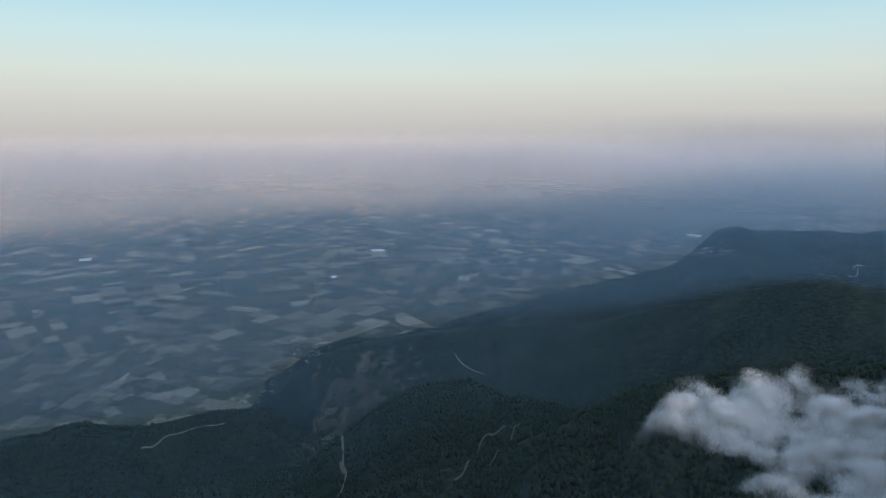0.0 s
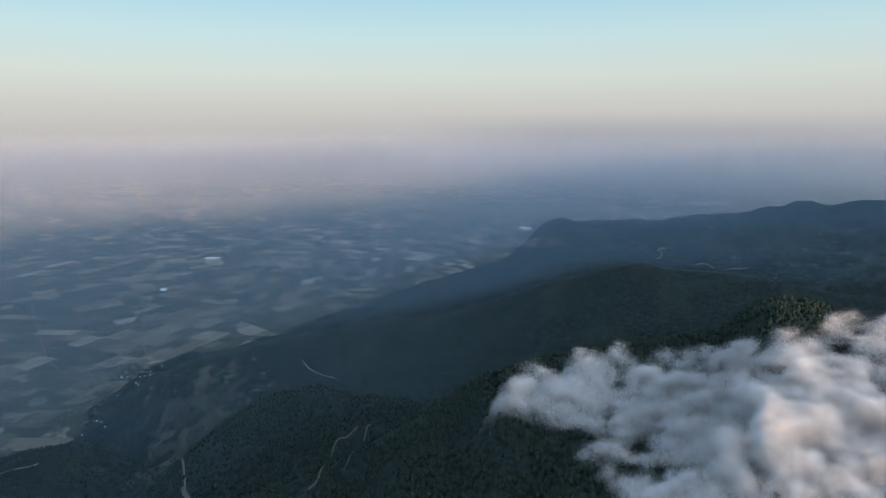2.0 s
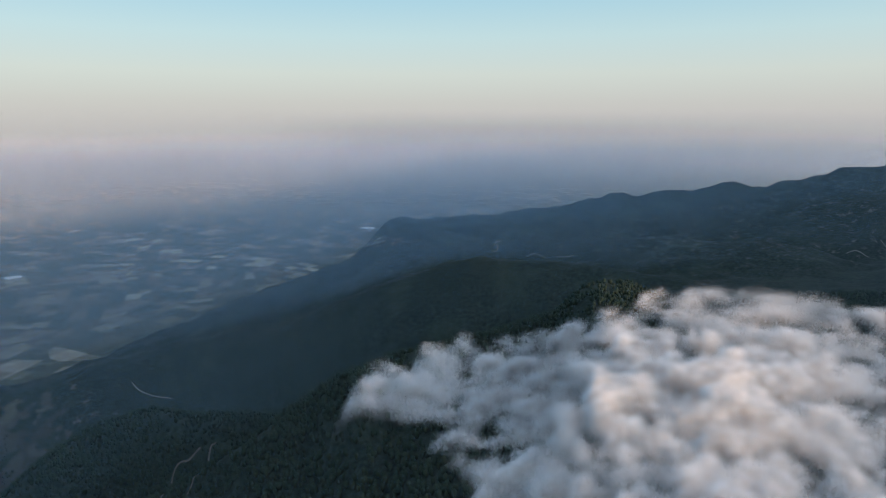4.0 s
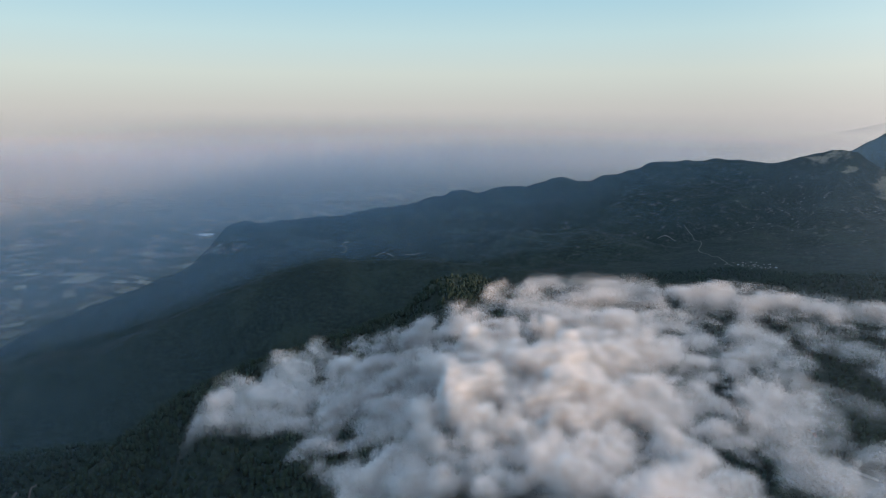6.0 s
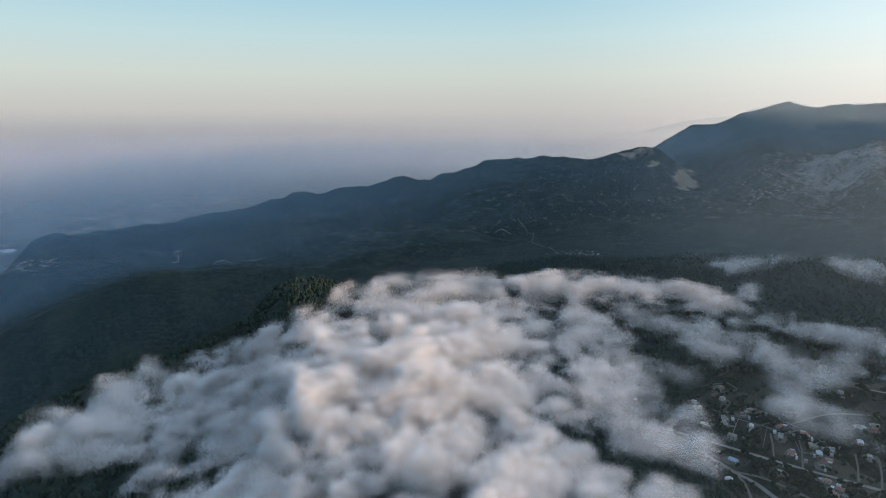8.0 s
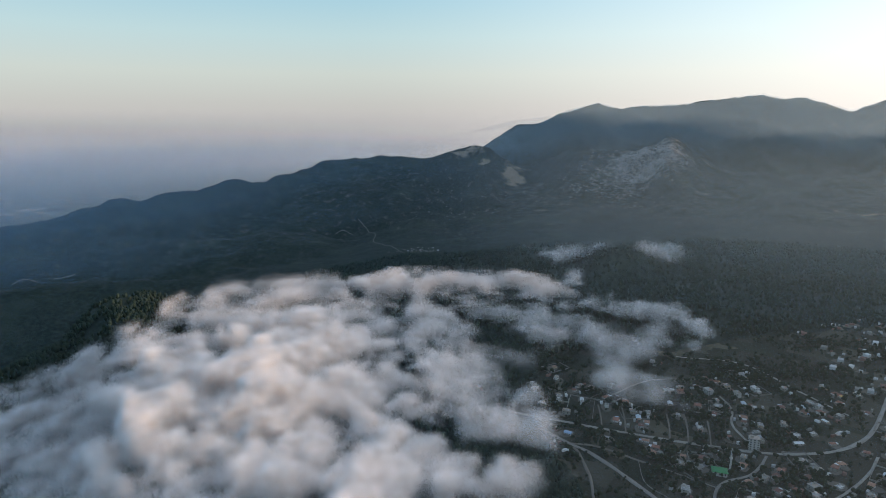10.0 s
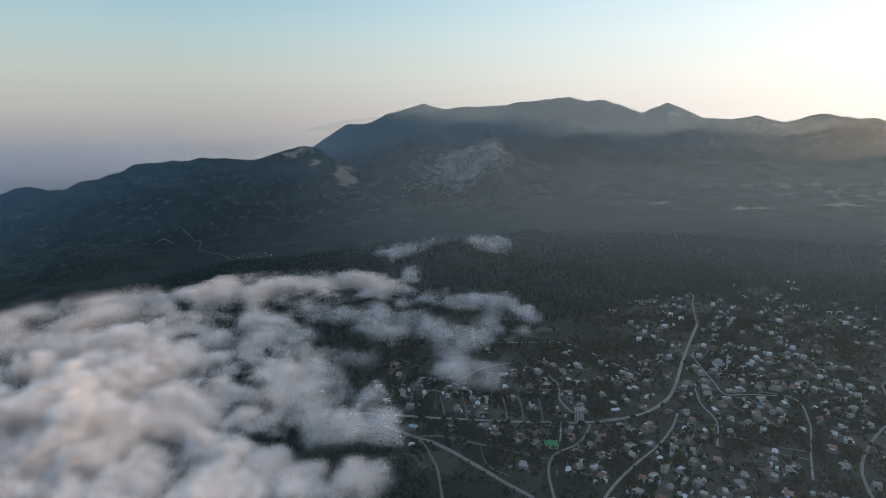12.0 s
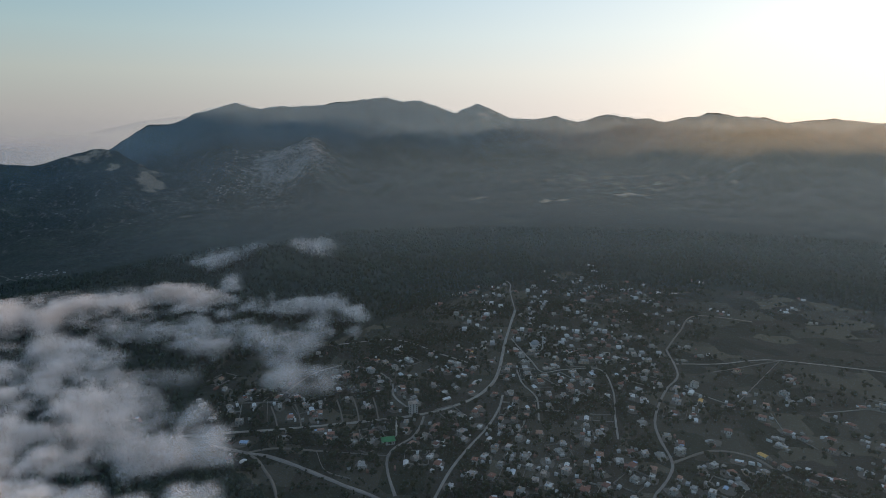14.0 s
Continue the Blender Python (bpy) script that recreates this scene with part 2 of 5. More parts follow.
def ground_material():
    m, n, l = material("ground_cover", 0.95)
    geo = n.new("ShaderNodeNewGeometry").outputs["Position"]
    uv = n.new("ShaderNodeUVMap").outputs[0]
    # woods: dark crowns
    big, small = noisy(n, l, geo, 0.006, 5), noisy(n, l, geo, 0.11, 3, 0.7)
    wood = mixer(n, l, ramp_of(n, l, small, 0.3, 0.7), (0.007, 0.011, 0.010), (0.028, 0.038, 0.027))
    wood = mixer(n, l, maths(n, l, "MULTIPLY", ramp_of(n, l, big, 0.5, 0.72), 0.35), wood, (0.045, 0.06, 0.038))
    patchy = ramp_of(n, l, noisy(n, l, geo, 0.03, 8, 0.8), 0.55, 0.63)
    wood = mixer(n, l, maths(n, l, "MULTIPLY", patchy, attr(n, "bare")), wood, (0.16, 0.135, 0.115))
    # dry pasture of the plateau
    pasture = mixer(n, l, noisy(n, l, geo, 0.012, 6), (0.027, 0.032, 0.023), (0.053, 0.056, 0.04))
    pasture = mixer(n, l, ramp_of(n, l, noisy(n, l, geo, 0.09, 4), 0.52, 0.75), pasture, (0.034, 0.037, 0.02))
    parcel = n.new("ShaderNodeTexVoronoi")
    parcel.distance, parcel.inputs["Scale"].default_value = "CHEBYCHEV", 0.021
    turned = n.new("ShaderNodeMapping")
    turned.inputs["Rotation"].default_value = (0, 0, 0.35)
    l.new(geo, turned.inputs[0])
    l.new(turned.outputs[0], parcel.inputs["Vector"])
    tone = n.new("ShaderNodeSeparateColor")
    l.new(parcel.outputs["Color"], tone.inputs[0])
    plot = ramp(n, [(0.0, (0.018, 0.021, 0.014)), (0.25, (0.041, 0.037, 0.029)), (0.5, (0.062, 0.057, 0.044)), (0.7, (0.025, 0.029, 0.018)), (0.85, (0.095, 0.084, 0.062))], "CONSTANT")
    l.new(tone.outputs[0], plot.inputs[0])
    pasture = mixer(n, l, 0.7, pasture, plot.outputs[0])
    # limestone
    stone = mixer(n, l, noisy(n, l, geo, 0.05, 8, 0.7), (0.045, 0.044, 0.042), (0.3, 0.28, 0.265))
    # fields of the plain, at their true size through the map of the sheet
    warp = n.new("ShaderNodeVectorMath")
    warp.operation = "ADD"
    nz = n.new("ShaderNodeTexNoise")
    nz.inputs["Scale"].default_value = 0.7
    l.new(uv, nz.inputs["Vector"])
    sc = n.new("ShaderNodeVectorMath")
    sc.operation = "SCALE"
    sc.inputs["Scale"].default_value = 0.07
    l.new(nz.outputs["Color"], sc.inputs[0])
    l.new(uv, warp.inputs[0])
    l.new(sc.outputs[0], warp.inputs[1])
    # estates a kilometre or two across, each with its own lie of the fields
    estate = n.new("ShaderNodeTexVoronoi")
    estate.inputs["Scale"].default_value = 1.1
    l.new(warp.outputs[0], estate.inputs["Vector"])
    lie = n.new("ShaderNodeSeparateColor")
    l.new(estate.outputs["Color"], lie.inputs[0])
    swing = n.new("ShaderNodeVectorRotate")
    swing.rotation_type = "Z_AXIS"
    l.new(warp.outputs[0], swing.inputs["Vector"])
    l.new(maths(n, l, "MULTIPLY", lie.outputs[0], 2.4), swing.inputs["Angle"])
    ax = n.new("ShaderNodeSeparateXYZ")
    l.new(swing.outputs[0], ax.inputs[0])
    row = maths(n, l, "FLOOR", maths(n, l, "MULTIPLY", ax.outputs[1], maths(n, l, "ADD", 5.5, maths(n, l, "MULTIPLY", lie.outputs[1], 8.0))))
    jog = n.new("ShaderNodeTexWhiteNoise")
    jog.noise_dimensions = "1D"
    l.new(row, jog.inputs["W"])
    col_no = maths(n, l, "FLOOR", maths(n, l, "ADD", maths(n, l, "MULTIPLY", ax.outputs[0], maths(n, l, "ADD", 3.5, maths(n, l, "MULTIPLY", jog.outputs["Value"], 6.0))), maths(n, l, "MULTIPLY", jog.outputs["Value"], 17.0)))
    plot_id = n.new("ShaderNodeCombineXYZ")
    l.new(row, plot_id.inputs[0])
    l.new(col_no, plot_id.inputs[1])
    l.new(lie.outputs[2], plot_id.inputs[2])
    luck = n.new("ShaderNodeTexWhiteNoise")
    l.new(plot_id.outputs[0], luck.inputs["Vector"])
    crop = ramp(n, [(0.0, (0.05, 0.06, 0.042)), (0.3, (0.072, 0.076, 0.054)), (0.52, (0.09, 0.086, 0.062)), (0.68, (0.15, 0.128, 0.095)), (0.83, (0.22, 0.185, 0.14)), (0.95, (0.32, 0.275, 0.21))], "CONSTANT")
    l.new(luck.outputs["Value"], crop.inputs[0])
    field = mixer(n, l, maths(n, l, "MULTIPLY", noisy(n, l, uv, 6.0, 5), 0.5), crop.outputs[0], (0.07, 0.07, 0.045))
    small_plot = n.new("ShaderNodeTexVoronoi")
    small_plot.distance, small_plot.inputs["Scale"].default_value, small_plot.inputs["Randomness"].default_value = "CHEBYCHEV", 11.0, 0.85
    l.new(swing.outputs[0], small_plot.inputs["Vector"])
    tint = n.new("ShaderNodeSeparateColor")
    l.new(small_plot.outputs["Color"], tint.inputs[0])
    garden = ramp(n, [(0.0, (0.045, 0.058, 0.04)), (0.3, (0.075, 0.08, 0.058)), (0.5, (0.12, 0.112, 0.082)), (0.66, (0.05, 0.06, 0.04)), (0.8, (0.2, 0.175, 0.135)), (0.93, (0.3, 0.265, 0.21))], "CONSTANT")
    l.new(tint.outputs[0], garden.inputs[0])
    field = mixer(n, l, maths(n, l, "MULTIPLY", attr(n, "scrub"), maths(n, l, "ADD", 0.3, maths(n, l, "MULTIPLY", ramp_of(n, l, noisy(n, l, uv, 1.1, 3), 0.4, 0.6), 0.6))), field, garden.outputs[0])
    scrub = ramp_of(n, l, noisy(n, l, uv, 4.5, 7, 0.7), 0.53, 0.62)
    field = mixer(n, l, maths(n, l, "MULTIPLY", scrub, attr(n, "scrub")), field, (0.05, 0.055, 0.035))
    edge = noisy(n, l, geo, 0.02, 5, 0.65)

    def zone(name, wid=0.35):
        v = maths(n, l, "ADD", attr(n, name), maths(n, l, "MULTIPLY", maths(n, l, "SUBTRACT", edge, 0.5), 1.6))
        return ramp_of(n, l, v, 0.5 - wid / 2, 0.5 + wid / 2)
    col = mixer(n, l, zone("plain", 0.2), wood, field)
    col = mixer(n, l, zone("pasture", 0.2), col, pasture)
    col = mixer(n, l, zone("pale", 0.5), col, mixer(n, l, noisy(n, l, geo, 0.03, 5), (0.15, 0.12, 0.085), (0.27, 0.22, 0.16)))
    crag = maths(n, l, "ADD", attr(n, "rock"), maths(n, l, "MULTIPLY", maths(n, l, "SUBTRACT", noisy(n, l, geo, 0.035, 7, 0.75), 0.5), 1.7))
    col = mixer(n, l, ramp_of(n, l, crag, 0.35, 0.95), col, stone)
    l.new(col, n["Principled BSDF"].inputs["Base Color"])
    bump = n.new("ShaderNodeBump")
    bump.inputs["Strength"].default_value, bump.inputs["Distance"].default_value = 0.7, 6.0
    l.new(maths(n, l, "MULTIPLY", noisy(n, l, geo, 0.13, 3, 0.7), maths(n, l, "SUBTRACT", 1.0, zone("plain", 0.2))), bump.inputs["Height"])
    l.new(bump.outputs[0], n["Principled BSDF"].inputs["Normal"])
    # haze on the far rim of the plain is imitated: see-through ground shows the sky's colour
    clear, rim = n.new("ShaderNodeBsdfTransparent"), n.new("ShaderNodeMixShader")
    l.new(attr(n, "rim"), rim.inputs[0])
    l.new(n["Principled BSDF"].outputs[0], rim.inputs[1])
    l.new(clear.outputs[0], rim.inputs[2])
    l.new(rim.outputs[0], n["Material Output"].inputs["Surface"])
    return m


def ramp_of(n, l, v, a, b):
    k = n.new("ShaderNodeMapRange")
    k.interpolation_type = "SMOOTHSTEP"
    k.inputs[1].default_value, k.inputs[2].default_value = a, b
    l.new(v, k.inputs[0])
    return k.outputs[0]


# ---- ground ----
gx, gy = GR * np.sin(np.radians(AZ))[:, None], GR * np.cos(np.radians(AZ))[:, None]
above = GZ - plain_z(GR)
AZG = np.broadcast_to(AZ[:, None], GZ.shape)
z_plain = 1 - sstep(8, 36, above) + 0 * GZ
village = sstep(78, 86, AZG) * (1 - sstep(np.interp(AZG, [80, 94, 107, 116, 124, 130, 141], [960, 950, 1180, 1400, 1290, 1330, 1280]), np.interp(AZG, [80, 94, 107, 116, 124, 130, 141], [1000, 1000, 1260, 1480, 1370, 1420, 1360]), GR))
hollow = np.exp(-((AZG - 79.2) / 0.9) ** 2 - ((GR - 3330) / 170) ** 2)
rockz = np.exp(-((AZG - 91) / 3.6) ** 2 - ((GR - 3080) / 240) ** 2) * 0.95 + 0.25 * np.exp(-((AZG - 89) / 5) ** 2 - ((GR - 2950) / 400) ** 2)
rockz = np.maximum(rockz, 0.42 * np.exp(-((AZG - 24.4) / 0.7) ** 2 - ((GR - 3160) / 110) ** 2))
rockz = np.maximum(rockz, 0.36 * np.exp(-((AZG - 80) / 9) ** 2 - ((GR - 2900) / 450) ** 2))
grass = np.maximum(village, 1.2 * hollow)
grass = np.maximum(grass, 0.85 * np.exp(-((AZG + 9) / 7) ** 2 - ((GR - 1850) / 450) ** 2))
grass = np.maximum(grass, 0.62 * np.exp(-((AZG - 120) / 14) ** 2 - ((GR - 2950) / 350) ** 2))
grass = np.maximum(grass, 0.5 * sstep(3700, 4100, GR) * sstep(95, 110, AZG))
# imitated haze: how see-through the far plain is, by its angle below the camera
haze_fade = np.interp(np.degrees(np.arctan((GZ - EYE) / np.maximum(GR, 1))), [-9, -6, -3.6, -2.4, -1.6], [0.02, 0.17, 0.5, 0.85, 1.0]) * z_plain * (GR > 3200) * (AZG < 100)
haze_fade = np.minimum(haze_fade * (1 + 0.8 * sstep(4, 26, AZG)), 1)
bare = 0.9 * np.exp(-((AZG + 8) / 8) ** 2 - ((GR - 1750) / 500) ** 2) + np.interp(GR, [0, 1500, 2300, 2800, 4400], [0.0, 0.0, 0.18, 0.55, 0.12]) * (1 - 0.6 * sstep(20, 60, 70 - AZG)) * (1 - 0.75 * sstep(92, 102, AZG))
wind_a, wind_r = 0.9 * fbm(gx / 150, gy / 150, 131, 3), 90 * fbm(gx / 140, gy / 140, 135, 3)
AZM, GRM = AZG + wind_a, GR + wind_r
pale = 1.2 * np.exp(-((AZM - 79.3 - 0.004 * (GRM - 3265)) / 0.8) ** 2 - ((GRM - 3265) / 110) ** 2) + 0.9 * np.exp(-((AZM - 76.3) / 0.8) ** 2 - ((GRM - 3330) / 45) ** 2) + 0.7 * np.exp(-((AZM - 74.9) / 2.0) ** 2 - ((GRM - 3430) / 30) ** 2)
pale = pale + 0.9 * np.exp(-((AZM - 120.8) / 1.3) ** 2 - ((GRM - 2660) / 60) ** 2) + 0.75 * np.exp(-((AZM - 114) / 2.2) ** 2 - ((GRM - 2560) / 22) ** 2) + 0.7 * np.exp(-((AZM - 107) / 2.0) ** 2 - ((GRM - 2600) / 25) ** 2)
quad = (np.arange(NA)[:, None] * NR + np.arange(NR - 1)[None, :]).ravel()
nxt = (((np.arange(NA) + 1) % NA)[:, None] * NR + np.arange(NR - 1)[None, :]).ravel()
faces = np.stack([quad, quad + 1, nxt + 1, nxt], 1)[:, ::-1]
GZ[:, 0] = GZ[:, 0].mean()
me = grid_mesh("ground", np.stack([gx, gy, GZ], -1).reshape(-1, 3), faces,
               [("plain", z_plain), ("pasture", grass), ("rock", rockz), ("scrub", 1 - sstep(2600, 4200, GR)), ("bare", bare), ("pale", pale), ("rim", haze_fade)])
tr = plain_true(GR) / 1000.0
uvs = np.stack([tr * np.sin(np.radians(AZ))[:, None], tr * np.cos(np.radians(AZ))[:, None]], -1).reshape(-1, 2)
lay = me.uv_layers.new(name="plain_map")
lay.data.foreach_set("uv", np.ascontiguousarray(uvs[faces.ravel()], np.float32).ravel())
me.materials.append(ground_material())
ground = tagged(new("ground", me), "wooded mountains, dry village plateau and hazy farmland plain", "ground", kind="structure")


# ---- evening haze, imitated by added upright translucent sheets, one behind the other ----
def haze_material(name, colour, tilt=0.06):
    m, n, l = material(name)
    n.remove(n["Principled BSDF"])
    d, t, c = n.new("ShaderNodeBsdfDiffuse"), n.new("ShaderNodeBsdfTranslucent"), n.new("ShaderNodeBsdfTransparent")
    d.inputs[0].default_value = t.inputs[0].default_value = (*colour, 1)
    # fixed normals stand in for droplets lit by open sky and, by tilt, the sun
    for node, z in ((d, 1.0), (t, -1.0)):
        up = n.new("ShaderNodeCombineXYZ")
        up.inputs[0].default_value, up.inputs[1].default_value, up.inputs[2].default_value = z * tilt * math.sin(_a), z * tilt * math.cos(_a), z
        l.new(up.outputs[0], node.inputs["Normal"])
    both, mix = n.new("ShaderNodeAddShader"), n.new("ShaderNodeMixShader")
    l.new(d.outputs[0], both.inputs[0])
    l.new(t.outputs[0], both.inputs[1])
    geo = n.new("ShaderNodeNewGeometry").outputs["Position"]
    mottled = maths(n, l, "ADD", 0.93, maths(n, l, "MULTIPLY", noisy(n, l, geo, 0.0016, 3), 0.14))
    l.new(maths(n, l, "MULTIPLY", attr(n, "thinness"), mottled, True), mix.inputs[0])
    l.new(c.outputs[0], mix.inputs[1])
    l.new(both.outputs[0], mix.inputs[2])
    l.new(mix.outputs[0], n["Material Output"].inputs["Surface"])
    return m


def veil(name, far, a0, a1, strength, mat, rise=3.0, top=-1.5, end=0.8, fade=12, every=2):
    """Stands at the ranges far, azimuth by azimuth; clear where it meets the ground, whole some degrees above that, thinning again from top to end."""
    az = np.arange(max(a0, -52), a1 + 0.01, 0.5)
    u = np.linspace(0, 1, 48)[None, :]
    r = np.convolve(np.interp(np.arange(az[0] - 12, az[-1] + 12.1, 0.5), *zip(*far)), np.hanning(51)[1:-1] / np.hanning(51).sum(), "valid")
    az, r = az[::every], r[::every]
    x, y = r * np.sin(np.radians(az)), r * np.cos(np.radians(az))
    foot = np.degrees(np.arctan((ground_z(x, y) - EYE) / r))
    wide = np.concatenate([np.full(4, foot[0]), foot, np.full(4, foot[-1])])
    foot = np.convolve(wide, np.ones(9) / 9, "valid")[:, None]
    top, end = [np.interp(az, *zip(*v))[:, None] if isinstance(v, list) else v + 0 * foot for v in (top, end)]
    E = (foot - 1) * (1 - u) + np.maximum(end, foot) * u
    A, R = np.broadcast_to(az[:, None], E.shape), r[:, None]
    co = np.stack([R * np.sin(np.radians(A)), R * np.cos(np.radians(A)), EYE + R * np.tan(np.radians(E))], -1)
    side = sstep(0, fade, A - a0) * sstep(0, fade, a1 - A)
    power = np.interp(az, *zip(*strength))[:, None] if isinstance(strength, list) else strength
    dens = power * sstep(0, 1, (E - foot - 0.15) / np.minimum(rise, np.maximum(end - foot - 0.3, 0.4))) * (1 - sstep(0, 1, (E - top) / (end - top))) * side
    i = (np.arange(len(az) - 1)[:, None] * 48 + np.arange(47)[None, :]).ravel()
    mesh = grid_mesh(name, co.reshape(-1, 3), np.stack([i, i + 1, i + 49, i + 48], 1), [("thinness", dens)])
    mesh.materials.append(mat)
    return tagged(new(name, mesh), "upright translucent sheet imitating the evening haze of the distance", "haze", kind="structure")


# tints put light into the haze: blue as skylit, rosy as sunlit, warm as sun glow
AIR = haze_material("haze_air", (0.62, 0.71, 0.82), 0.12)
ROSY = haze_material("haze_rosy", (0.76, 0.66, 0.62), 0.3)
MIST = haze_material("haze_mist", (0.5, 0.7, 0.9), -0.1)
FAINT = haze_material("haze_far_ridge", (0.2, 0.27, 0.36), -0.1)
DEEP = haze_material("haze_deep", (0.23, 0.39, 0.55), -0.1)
GREYBLUE = haze_material("haze_dust", (0.27, 0.38, 0.46), -0.1)
SUN_GLOW = haze_material("haze_sunlit", (0.5, 0.46, 0.34), 0.2)
# the near sheets lift the dark tones, as haze in the air would
veil("haze_near", [(0, 430)], -70, 170, [(-50, 0.075), (8, 0.065), (28, 0.04)], GREYBLUE, 8, -6, 2)
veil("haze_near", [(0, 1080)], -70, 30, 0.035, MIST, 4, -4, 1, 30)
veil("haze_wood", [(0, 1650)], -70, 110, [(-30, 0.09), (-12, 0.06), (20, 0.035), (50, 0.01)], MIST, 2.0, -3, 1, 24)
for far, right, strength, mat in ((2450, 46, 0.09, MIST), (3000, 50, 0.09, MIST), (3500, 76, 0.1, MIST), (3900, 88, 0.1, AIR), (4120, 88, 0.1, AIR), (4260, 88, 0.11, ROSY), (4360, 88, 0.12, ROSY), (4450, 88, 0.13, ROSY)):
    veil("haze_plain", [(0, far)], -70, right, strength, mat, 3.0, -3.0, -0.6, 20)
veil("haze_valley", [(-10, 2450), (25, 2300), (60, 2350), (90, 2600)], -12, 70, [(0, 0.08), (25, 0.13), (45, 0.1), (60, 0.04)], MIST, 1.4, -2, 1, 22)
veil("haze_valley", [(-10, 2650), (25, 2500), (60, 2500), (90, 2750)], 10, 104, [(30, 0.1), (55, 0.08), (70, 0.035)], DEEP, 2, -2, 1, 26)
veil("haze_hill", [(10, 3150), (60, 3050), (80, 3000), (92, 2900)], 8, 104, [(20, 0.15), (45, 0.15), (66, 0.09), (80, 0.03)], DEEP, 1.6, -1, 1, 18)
veil("haze_basin", [(0, 2200)], 80, 170, 0.025, GREYBLUE, 4, -2, 1, 26)
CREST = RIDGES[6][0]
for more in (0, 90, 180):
    veil("haze_mountain", [(60, 3900 + more), (80, 3680 + more), (93, 3480 + more), (118, 3500 + more), (150, 3700 + more)], 58, 170, [(75, 0.14), (104, 0.12), (120, 0.07)], GREYBLUE, 2.0, [(a, e - 0.06) for a, e in CREST], [(a, e + 0.1) for a, e in CREST], 16, 1)
# a faint farther ridge, with no ground of its own: a tinted sheet cut along its crest
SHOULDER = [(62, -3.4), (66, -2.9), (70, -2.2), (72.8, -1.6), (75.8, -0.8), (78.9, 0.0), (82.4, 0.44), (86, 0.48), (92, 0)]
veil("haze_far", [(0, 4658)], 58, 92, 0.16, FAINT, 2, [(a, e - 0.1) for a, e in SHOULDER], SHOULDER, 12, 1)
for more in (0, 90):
    veil("haze_sunward", [(90, 2700 + more)], 104, 180, 0.1, SUN_GLOW, 5, -0.5, 1.2, 40)
veil("haze_village", [(0, 1150)], 66, 170, 0.05, GREYBLUE, 2, -5, 1, 20)
veil("haze_village", [(0, 1500)], 66, 170, 0.075, GREYBLUE, 2, -5, 1, 20)


# ---- clouds: stacked sheets of thin mist, billowing over the plateau's edge ----
def billow(x, y):
    """Round puffs with creases between them, at three sizes."""
    wx, wy = x + 22 * fbm(x / 110, y / 110, 70, 3), y + 22 * fbm(x / 110, y / 110, 73, 3)
    a = np.minimum(np.abs(fbm(wx / 150, wy / 150, 61, 2)) * 3.2, 1.1)
    b = np.minimum(np.abs(fbm(wx / 70, wy / 70, 64, 2)) * 3.0, 1.1)
    c = np.minimum(np.abs(fbm(wx / 30, wy / 30, 67, 2)) * 2.8, 1.1)
    return a, b, c


def cloud_material():
    m, n, l = material("cloud_mist")
    n.remove(n["Principled BSDF"])
    d, t, c = n.new("ShaderNodeBsdfDiffuse"), n.new("ShaderNodeBsdfTranslucent"), n.new("ShaderNodeBsdfTransparent")
    d.inputs[0].default_value = t.inputs[0].default_value = (0.88, 0.88, 0.88, 1)
    both, mix = n.new("ShaderNodeMixShader"), n.new("ShaderNodeMixShader")
    both.inputs[0].default_value = 0.25
    # droplets scatter light every way: a soft normal that follows the puffs and leans to the light
    geo = n.new("ShaderNodeNewGeometry").outputs["Position"]
    lean = n.new("ShaderNodeCombineXYZ")
    l.new(maths(n, l, "ADD", attr(n, "lean_x"), 0.5 * math.sin(_a)), lean.inputs[0])
    l.new(maths(n, l, "ADD", attr(n, "lean_y"), 0.5 * math.cos(_a)), lean.inputs[1])
    lean.inputs[2].default_value = 0.75
    unit = n.new("ShaderNodeVectorMath")
    unit.operation = "NORMALIZE"
    l.new(lean.outputs[0], unit.inputs[0])
    l.new(unit.outputs[0], d.inputs["Normal"])
    l.new(unit.outputs[0], t.inputs["Normal"])
    l.new(d.outputs[0], both.inputs[1])
    l.new(t.outputs[0], both.inputs[2])
    # fine shreds inside the mist
    thin = attr(n, "thinness")
    shred = maths(n, l, "ADD", 0.7, maths(n, l, "MULTIPLY", noisy(n, l, geo, 0.05, 2.0, 0.5), 0.6))
    l.new(maths(n, l, "MULTIPLY", thin, shred, True), mix.inputs[0])
    l.new(c.outputs[0], mix.inputs[1])
    l.new(both.outputs[0], mix.inputs[2])
    l.new(mix.outputs[0], n["Material Output"].inputs["Surface"])
    return m


CLOUD = cloud_material()
scene.cycles.transparent_max_bounces = 96


def soften(v, times):
    for _ in range(times):
        v[1:-1, 1:-1] = 0.2 * (v[1:-1, 1:-1] + v[2:, 1:-1] + v[:-2, 1:-1] + v[1:-1, 2:] + v[1:-1, :-2])
    return v


